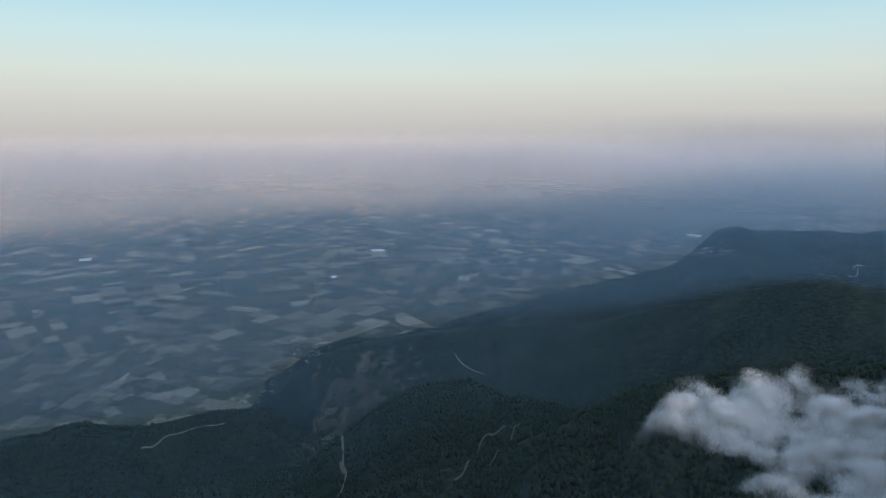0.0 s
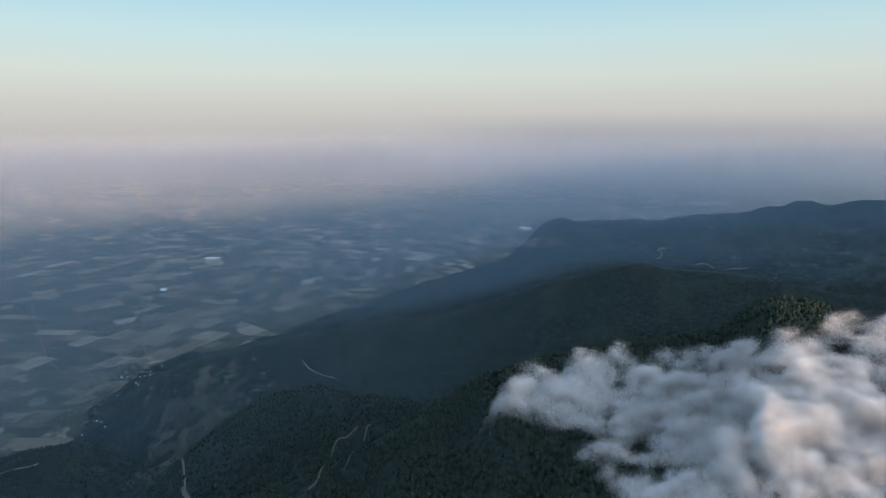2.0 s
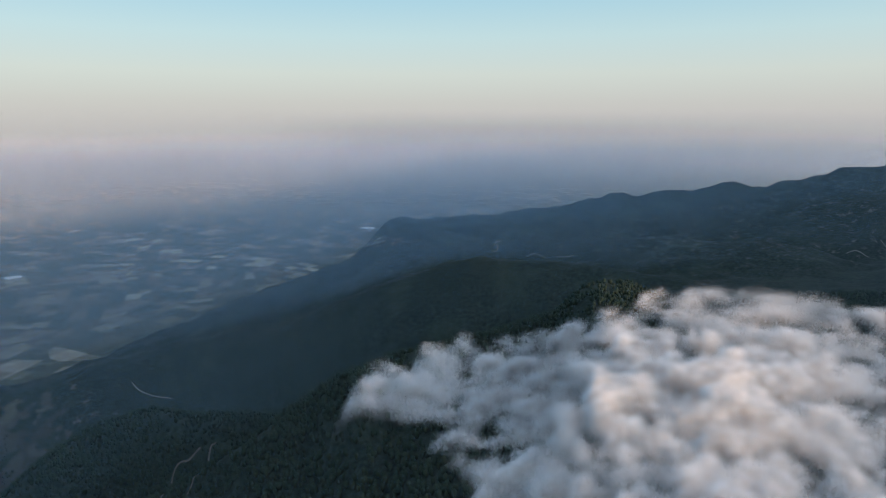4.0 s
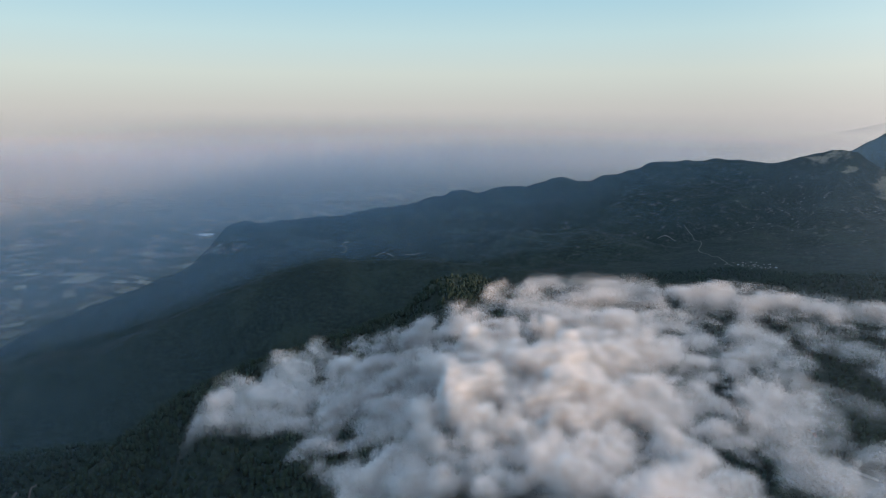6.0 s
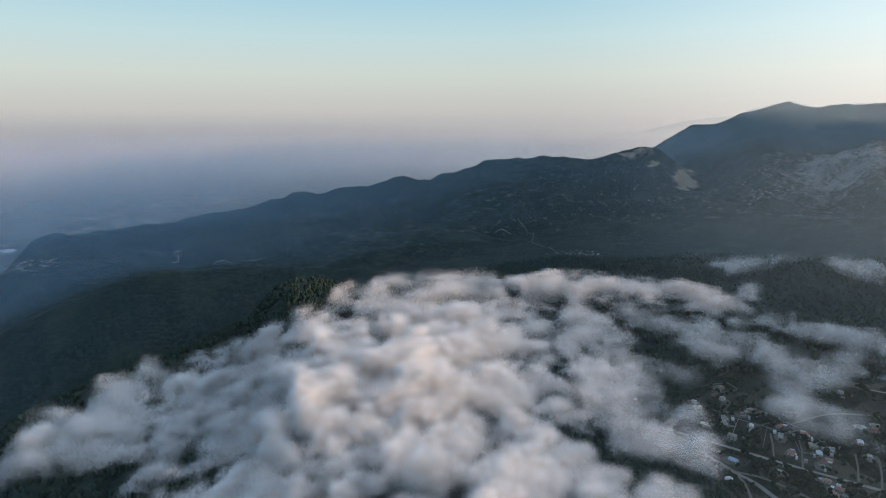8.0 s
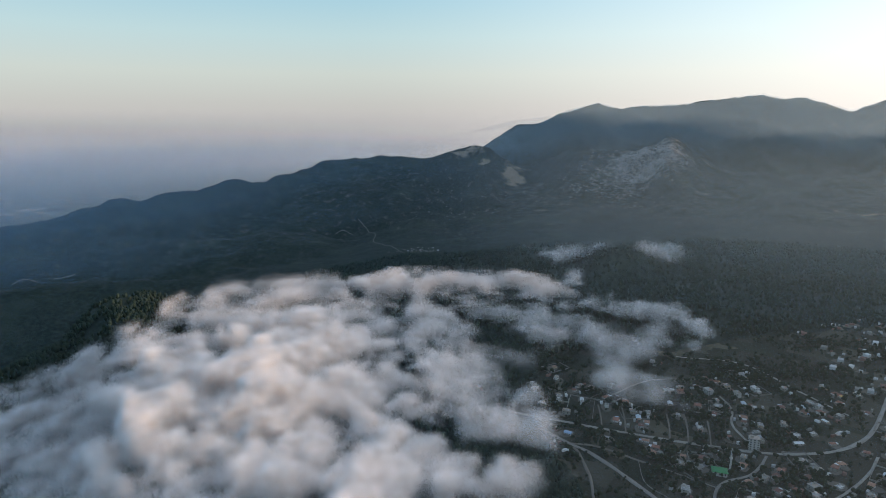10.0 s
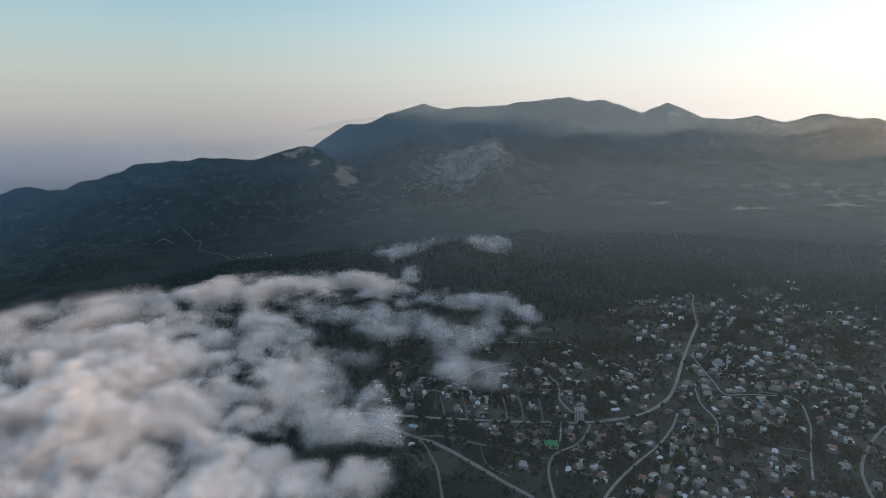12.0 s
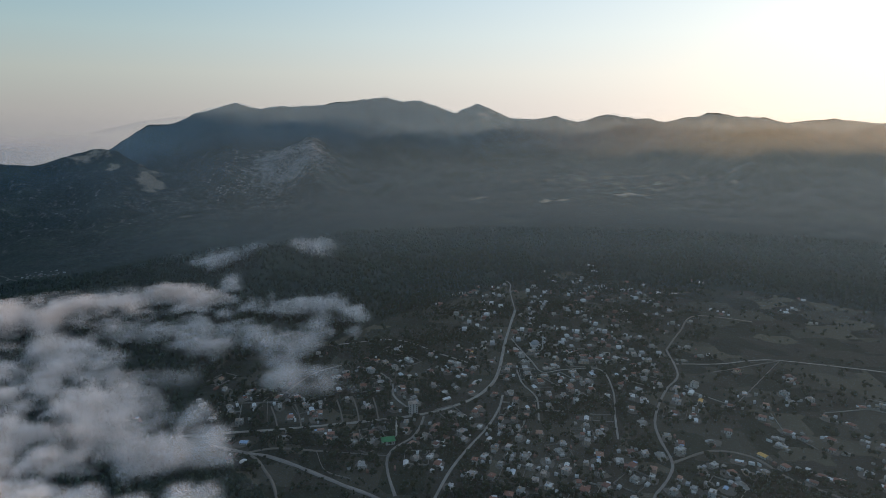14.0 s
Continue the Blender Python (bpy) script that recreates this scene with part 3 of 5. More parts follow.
def cloud_bank(name, label, a0, a1, r0, r1, cover, lift, thick, sheets=8, torn=1.0, heap=lambda A, R: 1.0, dense=lambda A, R: 1.0, da=0.34, dr=5.0):
    """Slices through a bank of puffs. cover(az, r): how deep in the bank, 0 outside to 1; lift: height of its foot over the ground; thick: metres."""
    A, R = np.meshgrid(np.arange(a0, a1, da), np.arange(r0, r1, dr), indexing="ij")
    x, y = R * np.sin(np.radians(A)), R * np.cos(np.radians(A))
    zg = soften(ground_z(x, y), 14)
    ragged = 0.9 * fbm(x / 110, y / 110, 81, 3) + 0.5 * fbm(x / 42, y / 42, 85, 3)
    deep = np.clip(cover(A, R, x, y) + torn * ragged * (0.5 + 0.5 * sstep(23, 35, A)), 0, 1)
    a, b, c = billow(x, y)
    rim = sstep(0.0, 0.6, deep)
    hole = 0.25 + 0.75 * sstep(-0.42, -0.02, fbm(x / 80, y / 80, 95, 3) + 0.3 * (b - 0.5) + 0.1)
    tall = thick * heap(A, R) * rim * hole * (0.3 + 0.55 * a + 0.3 * b)
    sa, ca = np.sin(np.radians(A)), np.cos(np.radians(A))
    whole, dn0 = thick * np.max(heap(A, R)), dense(A, R) * sstep(0.0, 0.45, deep)
    co, fc, de, lx, ly = [], [], [], [], []
    na, nr = A.shape
    i = (np.arange(na - 1)[:, None] * nr + np.arange(nr - 1)[None, :]).ravel()
    q = np.stack([i, i + nr, i + nr + 1, i + 1], 1)
    wx, wy = x + 12 * fbm(x / 50, y / 50, 111, 2), y + 12 * fbm(x / 50, y / 50, 113, 2)
    for k in range(sheets):
        h = whole * (k + 0.5) / sheets
        hz = h + 1.6 * whole / sheets * fbm(x / 26 + k * 7.1, y / 26, 90, 2)      # uneven slices leave no layers to see
        z = zg + lift + hz
        puff = sum(w * np.minimum(np.abs(fbm3(wx / d, wy / d, hz / (0.75 * d), seed, 2)) * 3.0, 1) for w, d, seed in ((0.5, 105, 97), (0.34, 50, 103), (0.16, 24, 109)))
        body = (tall - hz) / 13.5 + 3.9 * (puff - 0.48)
        soft = soften(body.copy(), 2)
        ga, gr = np.gradient(soft, axis=0) / (R * np.radians(da)), np.gradient(soft, axis=1) / dr
        lx.append(np.clip(-4.0 * (ga * ca + gr * sa), -0.75, 0.75).ravel())
        ly.append(np.clip(-4.0 * (gr * ca - ga * sa), -0.75, 0.75).ravel())
        dn = min(0.3, 0.12 * whole / sheets) * dn0 * sstep(-0.1, 1.9, body + 0.3 * fbm3(x / 13, y / 13, hz / 12, 107, 1))
        co.append(np.stack([x, y, z], -1).reshape(-1, 3))
        fc.append(q[(dn.ravel()[q] > 0.004).any(1)] + k * na * nr)
        de.append(dn.ravel())
    co, fc, de, lx, ly = [np.concatenate(v) for v in (co, fc, de, lx, ly)]
    used, inv = np.unique(fc, return_inverse=True)
    mesh = grid_mesh(name, co[used], inv.reshape(fc.shape), [("thinness", de[used]), ("lean_x", lx[used]), ("lean_y", ly[used])])
    mesh.materials.append(CLOUD)
    return tagged(new(name, mesh), label, "cloud", kind="stuff")


def band(az, pts):
    return np.interp(az, *zip(*pts))


def main_cover(A, R, x, y):
    out = band(A, [(17, 690), (19, 790), (20.5, 840), (22, 880), (26, 925), (30, 965), (36, 1010), (40, 1040), (44, 1090), (47, 1180), (50, 1360), (58, 1430), (64, 1390), (69, 1360), (71.5, 1210), (75, 1030), (79, 930), (82, 880), (84, 760), (86, 620)])
    inn = band(A, [(17, 700), (20, 700), (23, 715), (25, 690), (28, 640), (32, 540), (37, 320), (90, 200)])
    d = np.minimum(np.minimum(out - R, (R - inn) * 0.7), (np.interp(R, [450, 650, 800, 1000], [81, 82.5, 85, 86.5]) - A) * R * 0.0175 * 0.6)
    return np.interp(d, [-40, 0, 60, 170], [-0.4, 0.12, 0.5, 0.85]) - 0.25 * (1 - sstep(24, 36, A)) * (1 - sstep(700, 820, R))


def strip_cover(A, R, x, y):
    mid = band(A, [(66, 1290), (72, 1290), (80, 1260), (86, 1190), (90, 1140), (97, 1050)])
    half = band(A, [(66, 60), (72, 90), (80, 80), (88, 75), (94, 62), (97.5, 45), (99, 0)])
    d = half - np.abs(R - mid)
    return np.interp(d, [-60, 0, 45, 90], [-0.45, 0.2, 0.62, 0.75]) - 0.6 * (1 - sstep(62, 66, A)) - 0.9 * sstep(93, 100, A)


def wisp_cover(A, R, x, y):
    d = np.maximum(1 - ((A - 85) / 2.4) ** 2 - ((R - 1480) / 110) ** 2, 1 - ((A - 92) / 3.2) ** 2 - ((R - 1540) / 90) ** 2)
    d = np.maximum(d, 0.6 - ((A - 88.3) / 1.0) ** 2 - ((R - 790) / 20) ** 2)
    return 0.8 * np.clip(d, -0.6, 1)


def thin_cover(A, R, x, y):
    d = np.maximum(1 - ((A - 86) / 8) ** 2 - ((R - 970) / 150) ** 2, 1 - ((A - 81) / 3.5) ** 2 - ((R - 660) / 170) ** 2)
    d = np.maximum(d, 1 - ((A - 78) / 7) ** 2 - ((R - 1120) / 120) ** 2)
    return 0.7 * np.clip(d, -0.6, 1)


cloud_bank("cloud_bank", "bank of evening cloud spilling over the wooded plateau edge", 15, 88, 400, 1520, main_cover, 8, 50, 30, 0.68,
           lambda A, R: (0.42 + 0.5 * np.exp(-((A - 51) / 14) ** 2 - ((R - 720) / 280) ** 2)) * (1 - 0.55 * sstep(62, 76, A)),
           lambda A, R: (1 - 0.58 * sstep(860, 1180, R)) * (1 - 0.66 * sstep(70, 83, A)) * (1 - 0.55 * sstep(4, 0, A - 24) * sstep(760, 660, R)))
cloud_bank("cloud_streak", "long torn streak of cloud over the dark trees", 60, 101, 900, 1460, strip_cover, 14, 30, 20, 1.15, dense=lambda A, R: 0.65)
cloud_bank("cloud_wisp", "small ragged wisps of cloud over the village edge", 80, 97, 740, 1720, wisp_cover, 12, 24, 16, 1.5, dense=lambda A, R: 0.42)
cloud_bank("cloud_mist", "thin mist drifting over dark trees and gardens", 70, 96, 450, 1260, thin_cover, 12, 22, 8, 0.8, dense=lambda A, R: 0.4)


# ---- village ----
def part(name, bm, mat, parent, label=""):
    me = bpy.data.meshes.new(name)
    bm.to_mesh(me)
    bm.free()
    me.materials.append(mat)
    ob = new(name, me)
    ob.parent = parent
    if label:
        tagged(ob, label)
    return ob


def again(ob, x, y, z, turn=0.0, parent=None):
    """One more of a part, sharing its mesh."""
    o = new(ob.name.split(".")[0], ob.data)
    o.parent = parent or ob.parent
    o.location, o.rotation_euler = (x, y, z), (0, 0, turn)
    return o


def box(bm, x0, x1, y0, y1, z0, z1):
    v = [bm.verts.new(p) for p in ((x0, y0, z0), (x1, y0, z0), (x1, y1, z0), (x0, y1, z0), (x0, y0, z1), (x1, y0, z1), (x1, y1, z1), (x0, y1, z1))]
    for f in ((3, 2, 1, 0), (4, 5, 6, 7), (0, 1, 5, 4), (1, 2, 6, 5), (2, 3, 7, 6), (3, 0, 4, 7)):
        bm.faces.new([v[i] for i in f])
    return bm


def boxes(*args):
    bm = bmesh.new()
    for a in args:
        box(bm, *a)
    return bm


def hip(w, d, z, h, over=0.6, ridge=0.45):
    """A hipped roof with thick eaves."""
    bm = bmesh.new()
    a, b, k = w / 2 + over, d / 2 + over, (w - d) / 2 + d * (0.5 - ridge)
    lo = [bm.verts.new((sx * a, sy * b, z)) for sx, sy in ((-1, -1), (1, -1), (1, 1), (-1, 1))]
    ed = [bm.verts.new((sx * a, sy * b, z + 0.22)) for sx, sy in ((-1, -1), (1, -1), (1, 1), (-1, 1))]
    r0, r1 = bm.verts.new((-k, 0, z + h)), bm.verts.new((k, 0, z + h))
    bm.faces.new(lo[::-1])
    for i in range(4):
        bm.faces.new((lo[i], lo[(i + 1) % 4], ed[(i + 1) % 4], ed[i]))
    bm.faces.new((ed[0], ed[1], r1, r0))
    bm.faces.new((ed[1], ed[2], r1))
    bm.faces.new((ed[2], ed[3], r0, r1))
    bm.faces.new((ed[3], ed[0], r0))
    return bm


def gable(w, d, z, h, over=0.5):
    bm = bmesh.new()
    a, b = w / 2 + over, d / 2 + over
    pts = [(-b, z), (0, z + h), (b, z), (b, z + 0.15), (0, z + h + 0.15), (-b, z + 0.15)]
    l = [bm.verts.new((-a, y, q)) for y, q in pts]
    r = [bm.verts.new((a, y, q)) for y, q in pts]
    bm.faces.new(l[::-1])
    bm.faces.new(r)
    for i in range(6):
        bm.faces.new((l[i], l[(i + 1) % 6], r[(i + 1) % 6], r[i]))
    return bm


def drum(bm, r0, r1, z0, z1, n=12, x=0.0, y=0.0):
    lo = [bm.verts.new((x + r0 * math.cos(6.2832 * i / n), y + r0 * math.sin(6.2832 * i / n), z0)) for i in range(n)]
    hi = [bm.verts.new((x + r1 * math.cos(6.2832 * i / n), y + r1 * math.sin(6.2832 * i / n), z1)) for i in range(n)]
    bm.faces.new(lo[::-1])
    bm.faces.new(hi)
    for i in range(n):
        bm.faces.new((lo[i], lo[(i + 1) % n], hi[(i + 1) % n], hi[i]))
    return bm


def varied(name, stops, rough=0.85, scale=0.5, dirt=0.35):
    """A weathered surface whose tint differs from thing to thing."""
    m, n, l = material(name, rough)
    pick = n.new("ShaderNodeObjectInfo").outputs["Random"]
    tint = ramp(n, stops, "CONSTANT")
    l.new(pick, tint.inputs[0])
    geo = n.new("ShaderNodeNewGeometry").outputs["Position"]
    stain = ramp_of(n, l, noisy(n, l, geo, scale, 6, 0.65), 0.42, 0.75)
    grain = noisy(n, l, geo, 3.0, 2)
    col = mixer(n, l, maths(n, l, "MULTIPLY", stain, dirt), tint.outputs[0], (0.12, 0.1, 0.085))
    col = mixer(n, l, maths(n, l, "MULTIPLY", grain, 0.18), col, (0.25, 0.23, 0.2))
    l.new(col, n["Principled BSDF"].inputs["Base Color"])
    return m


WALL = varied("house_plaster", [(0.0, (0.396, 0.369, 0.343)), (0.25, (0.292, 0.262, 0.234)), (0.45, (0.516, 0.484, 0.460)), (0.55, (0.241, 0.213, 0.187)), (0.66, (0.430, 0.328, 0.234)), (0.74, (0.361, 0.361, 0.351)), (0.85, (0.473, 0.312, 0.257)), (0.92, (0.344, 0.271, 0.218))])
TILE = varied("roof_tile", [(0.0, (0.2, 0.085, 0.06)), (0.35, (0.26, 0.12, 0.085)), (0.6, (0.16, 0.075, 0.06)), (0.8, (0.3, 0.17, 0.12))], 0.8, 0.8)
DECK = varied("roof_concrete", [(0.0, (0.342, 0.331, 0.317)), (0.3, (0.475, 0.460, 0.440)), (0.5, (0.247, 0.239, 0.220)), (0.8, (0.589, 0.570, 0.554)), (0.9, (0.399, 0.331, 0.282))], 0.85, 0.4, 0.45)
SHEET = varied("roof_metal", [(0.0, (0.5, 0.56, 0.62)), (0.35, (0.62, 0.64, 0.66)), (0.6, (0.3, 0.42, 0.6)), (0.72, (0.6, 0.6, 0.6)), (0.93, (0.6, 0.36, 0.1))], 0.5, 0.6)
GLASS = varied("window_glass", [(0.0, (0.03, 0.035, 0.04)), (0.6, (0.05, 0.05, 0.05))], 0.15, 1.0, 0.1)
DOORM = varied("door_paint", [(0.0, (0.1, 0.06, 0.04)), (0.5, (0.16, 0.16, 0.17))], 0.6)
TANK = varied("tank_metal", [(0.0, (0.55, 0.56, 0.58)), (0.5, (0.3, 0.4, 0.5))], 0.4)
ROAD = varied("road_gravel", [(0.0, (0.25, 0.235, 0.215)), (0.5, (0.21, 0.195, 0.18))], 0.95, 0.08, 0.6)
STONE = varied("gully_stone", [(0.0, (0.065, 0.058, 0.05))], 0.95, 0.12, 0.6)
DUST = varied("track_dust", [(0.0, (0.145, 0.13, 0.11))], 0.95, 0.06, 0.6)
GREEN = varied("green_roof", [(0.0, (0.03, 0.2, 0.075))], 0.6)
PALE = varied("mosque_stone", [(0.0, (0.42, 0.4, 0.38))], 0.8)
LEAD = varied("dome_lead", [(0.0, (0.26, 0.28, 0.3))], 0.7)
BLOCK = varied("wall_block", [(0.0, (0.17, 0.155, 0.14)), (0.6, (0.24, 0.225, 0.2))], 0.9)
FILM = varied("greenhouse_film", [(0.0, (0.7, 0.72, 0.74))], 0.4, 0.05, 0.2)


def house(label, w, d, storeys, roof, annex=0.0):
    """A village house on an Empty at its foot: walls, roof, door, windows and what stands on the roof."""
    h = 2.8 * storeys + 0.3
    e = tagged(new("house", None), label, "house", "village houses")
    part("wall", boxes((-w / 2, w / 2, -d / 2, d / 2, -1.5, h)), WALL, e)
    if roof == "hip":
        top = part("roof", hip(w, d, h, 2.3), TILE, e, "weathered clay tile hipped roof")
        part("chimney", boxes((w * 0.2, w * 0.2 + 0.7, 0.6, 1.3, h + 0.8, h + 2.8)), WALL, top)
    elif roof == "gable":
        part("roof", gable(w, d, h - 0.1, 1.7), SHEET, e, "ribbed sheet metal roof")
    else:
        top = part("roof", boxes((-w / 2 - 0.35, w / 2 + 0.35, -d / 2 - 0.35, d / 2 + 0.35, h, h + 0.25)), DECK, e, "flat concrete roof")
        t = 0.2
        part("parapet", boxes((-w / 2, w / 2, -d / 2, -d / 2 + t, h + 0.25, h + 0.9), (-w / 2, w / 2, d / 2 - t, d / 2, h + 0.25, h + 0.9),
                              (-w / 2, -w / 2 + t, -d / 2 + t, d / 2 - t, h + 0.25, h + 0.9), (w / 2 - t, w / 2, -d / 2 + t, d / 2 - t, h + 0.25, h + 0.9)), WALL, top)
        part("stair_hut", boxes((w * 0.12, w * 0.12 + 3.0, d * 0.05, d * 0.05 + 2.8, h + 0.25, h + 2.7)), WALL, e)
        bm = bmesh.new()
        drum(bm, 0.6, 0.6, h + 0.7, h + 2.0, 8, -w * 0.25, d * 0.2)
        part("water_tank", bm, TANK, top, "metal rooftop water tank")
    if storeys > 1 and roof != "gable":
        part("balcony", boxes((-w * 0.32, w * 0.18, -d / 2 - 1.4, -d / 2, 3.2, 3.4), (-w * 0.32, w * 0.18, -d / 2 - 1.4, -d / 2 - 1.25, 3.4, 4.3)), DECK, e)
    if annex:
        part("annex", boxes((w / 2, w / 2 + annex, -d * 0.3, d * 0.35, -1.5, 2.6)), WALL, e)
        part("annex_roof", boxes((w / 2, w / 2 + annex + 0.3, -d * 0.3 - 0.3, d * 0.35 + 0.3, 2.6, 2.8)), SHEET if roof == "hip" else DECK, e)
        part("porch", boxes((-w * 0.45, w * 0.1, -d / 2 - 2.4, -d / 2, 2.45, 2.6), (-w * 0.45, -w * 0.45 + 0.2, -d / 2 - 2.4, -d / 2 - 2.2, -1, 2.45), (w * 0.1 - 0.2, w * 0.1, -d / 2 - 2.4, -d / 2 - 2.2, -1, 2.45)), DECK, e)
    part("door", boxes((-0.55, 0.55, -d / 2 - 0.06, -d / 2, 0.2, 2.3)), DOORM, e)
    pane = None
    for s in range(storeys):
        for x, y, turn in [(-w * 0.3, -d / 2, 0), (w * 0.3, -d / 2, 0), (-w * 0.25, d / 2, math.pi), (w * 0.25, d / 2, math.pi), (w / 2, -d * 0.2, math.pi / 2), (-w / 2, d * 0.15, -math.pi / 2)]:
            z = 1.0 + 2.8 * s
            if pane is None:
                pane = part("window", boxes((-0.7, 0.7, -0.07, 0, 0, 1.4)), GLASS, e)
                pane.location, pane.rotation_euler = (x, y, z), (0, 0, turn)
            else:
                again(pane, x, y, z, turn)
    return e


def sight_path(pts, step=6.0):
    """A smooth line over the ground through the places seen at the given azimuths and elevations."""
    p = np.array([spot(a, b)[:2] for a, b in pts])
    q = np.concatenate([[2 * p[0] - p[1]], p, [2 * p[-1] - p[-2]]])
    out = []
    for i in range(1, len(q) - 2):
        n = max(2, int(np.hypot(*(q[i + 1] - q[i])) / step))
        t = np.linspace(0, 1, n, endpoint=False)[:, None]
        out.append(0.5 * (2 * q[i] + (q[i + 1] - q[i - 1]) * t + (2 * q[i - 1] - 5 * q[i] + 4 * q[i + 1] - q[i + 2]) * t ** 2 + (3 * q[i] - q[i - 1] - 3 * q[i + 1] + q[i + 2]) * t ** 3))
    return np.concatenate(out + [p[-1:]])


PATHS, CLEAR = [], []


def ribbon(name, label, pts, width, mat, kind="structure", category="road", lift=0.35, step=6.0, thick=0.3, keep=True):
    p = sight_path(pts, step)
    g = np.gradient(p, axis=0)
    g /= np.maximum(np.hypot(g[:, 0], g[:, 1]), 1e-6)[:, None]
    nrm = np.stack([-g[:, 1], g[:, 0]], -1)
    wob = width / 2 * (1 + 0.22 * fbm(np.arange(len(p)) / 3.0, np.zeros(len(p)), int(len(p)), 2))[:, None]
    rows = []
    for side, dz in ((-1, -thick), (-1, 0.0), (0, 0.06), (1, 0.0), (1, -thick)):
        xy = p + nrm * wob * side
        rows.append(np.concatenate([xy, (ground_z(xy[:, 0], xy[:, 1]) + lift + dz)[:, None]], 1))
    co = np.stack(rows, 1).reshape(-1, 3)
    i = (np.arange(len(p) - 1)[:, None] * 5 + np.arange(4)[None, :]).ravel()
    me = grid_mesh(name, co, np.stack([i, i + 5, i + 6, i + 1], 1))
    me.materials.append(mat)
    CLEAR.append((p, width))
    if keep:
        PATHS.append((p, g, width))
    return tagged(new(name, me), label, category, kind=kind)


road = "pale gravel village road between houses and fields"
ribbon("road", "pale main road curving through the village", [(79, -26.2), (81.2, -26.45), (86.5, -26.9), (92, -27.06), (97, -27.0), (102, -26.63), (105.2, -26.0), (107.6, -25.15), (109.2, -24.0), (109.9, -22.86), (110.3, -21.2), (110.6, -19.81), (111.4, -17.22)], 4.8, ROAD)
ribbon("road", "straight tree-lined country road beside dark fields", [(82.4, -27.5), (85.3, -28.51), (87.6, -29.15), (91.8, -31.0), (94.5, -32.24), (97.3, -33.25), (100, -34.5)], 5.0, ROAD)
ribbon("road", road, [(85.3, -28.51), (86.3, -29.2), (87.0, -30.21), (87.6, -31.3), (87.9, -32.43), (88.2, -34)], 3.1, DUST)
ribbon("road", road, [(85.3, -28.51), (87.6, -28.5), (89.8, -28.75), (92.5, -29.22)], 3.5, DUST)
ribbon("road", road, [(102.6, -26.79), (102.2, -27.7), (101.4, -28.6), (99.6, -29.4), (98.9, -30.2), (98.9, -31.4), (99.6, -33.36)], 3.0, ROAD)
ribbon("road", road, [(103.2, -34.2), (105.2, -31.4), (107.2, -29.3), (108.8, -27.8), (110.0, -26.1), (110.4, -24.82)], 3.0, ROAD)
ribbon("road", road, [(125.0, -33), (125.3, -31.69), (126.3, -30.2), (126.6, -28.82), (125.4, -27.2), (124.8, -25.9), (125.0, -24.4), (125.6, -22.98), (126.4, -21.9), (126.2, -21.0), (125.3, -19.67)], 3.0, ROAD)
ribbon("road", road, [(126.2, -20.77), (129.7, -20.27), (133.5, -19.3), (137, -19.0), (141.7, -18.63)], 2.3, ROAD)
ribbon("road", road, [(94.5, -20.13), (99.9, -19.95), (104.8, -21.44), (108.2, -22.4)], 3.1, ROAD)
ribbon("road", road, [(96.6, -21.75), (92.3, -22.48), (89.0, -24.14)], 2.7, DUST)
ribbon("road", road, [(111.1, -19.79), (113.1, -21.72), (114.2, -22.65), (116.3, -22.26), (119.5, -22.0), (120.8, -23.56), (121.2, -25.92), (121.6, -27.73)], 2.3, ROAD)
ribbon("road", road, [(126.6, -28.82), (129.9, -27.33), (133.1, -27.1), (136.3, -28.06), (140, -28.4)], 3.5, DUST)
ribbon("road", road, [(111.4, -17.22), (110.9, -15.6), (110.7, -14.67), (108.7, -14.2)], 2.3, ROAD)
ribbon("road", road, [(125.3, -19.67), (126.3, -18), (127.5, -16.52), (132.0, -16.42)], 3.1, DUST)
ribbon("road", road, [(111.7, -22.53), (112.3, -23.75), (113.7, -24.9), (114, -27)], 2.3, ROAD)
ribbon("road", road, [(101.9, -26.6), (99.7, -25.0), (99.4, -23.6), (97.6, -22.4)], 2.7, ROAD)
for az in (88.4, 90.6, 94.6, 96.2, 98.1):
    ribbon("road", road, [(az, -27.0), (az - 0.2, -25.9), (az - 0.5, -25.0)], 1.9, DUST)

# low block walls round yards and fields
wall_label = "low concrete block wall round a yard"
for pts in ([(129.3, -21.03), (134.4, -19.25)], [(134.4, -19.25), (131.3, -23.45)], [(131.3, -23.45), (127.0, -22.77)], [(91.9, -29.17), (92.7, -30.85), (95.1, -31.74)], [(91.9, -29.17), (99.0, -30.1)],
            [(84.8, -26.3), (85.3, -24.4)], [(87.4, -26.6), (87.6, -24.5)], [(85.3, -24.4), (91.5, -24.8)], [(118.8, -25.9), (121.0, -25.75)], [(118.9, -26.4), (121.1, -26.3)], [(138.0, -22.6), (141.5, -21.4)], [(135.3, -24.6), (138.0, -25.4)], [(134.2, -23.5), (135.3, -24.6)]):
    ribbon("yard_wall", wall_label, pts, 0.5, BLOCK, "", "wall", 1.1, 5.0, 1.4, False)["group"] = "yard walls"

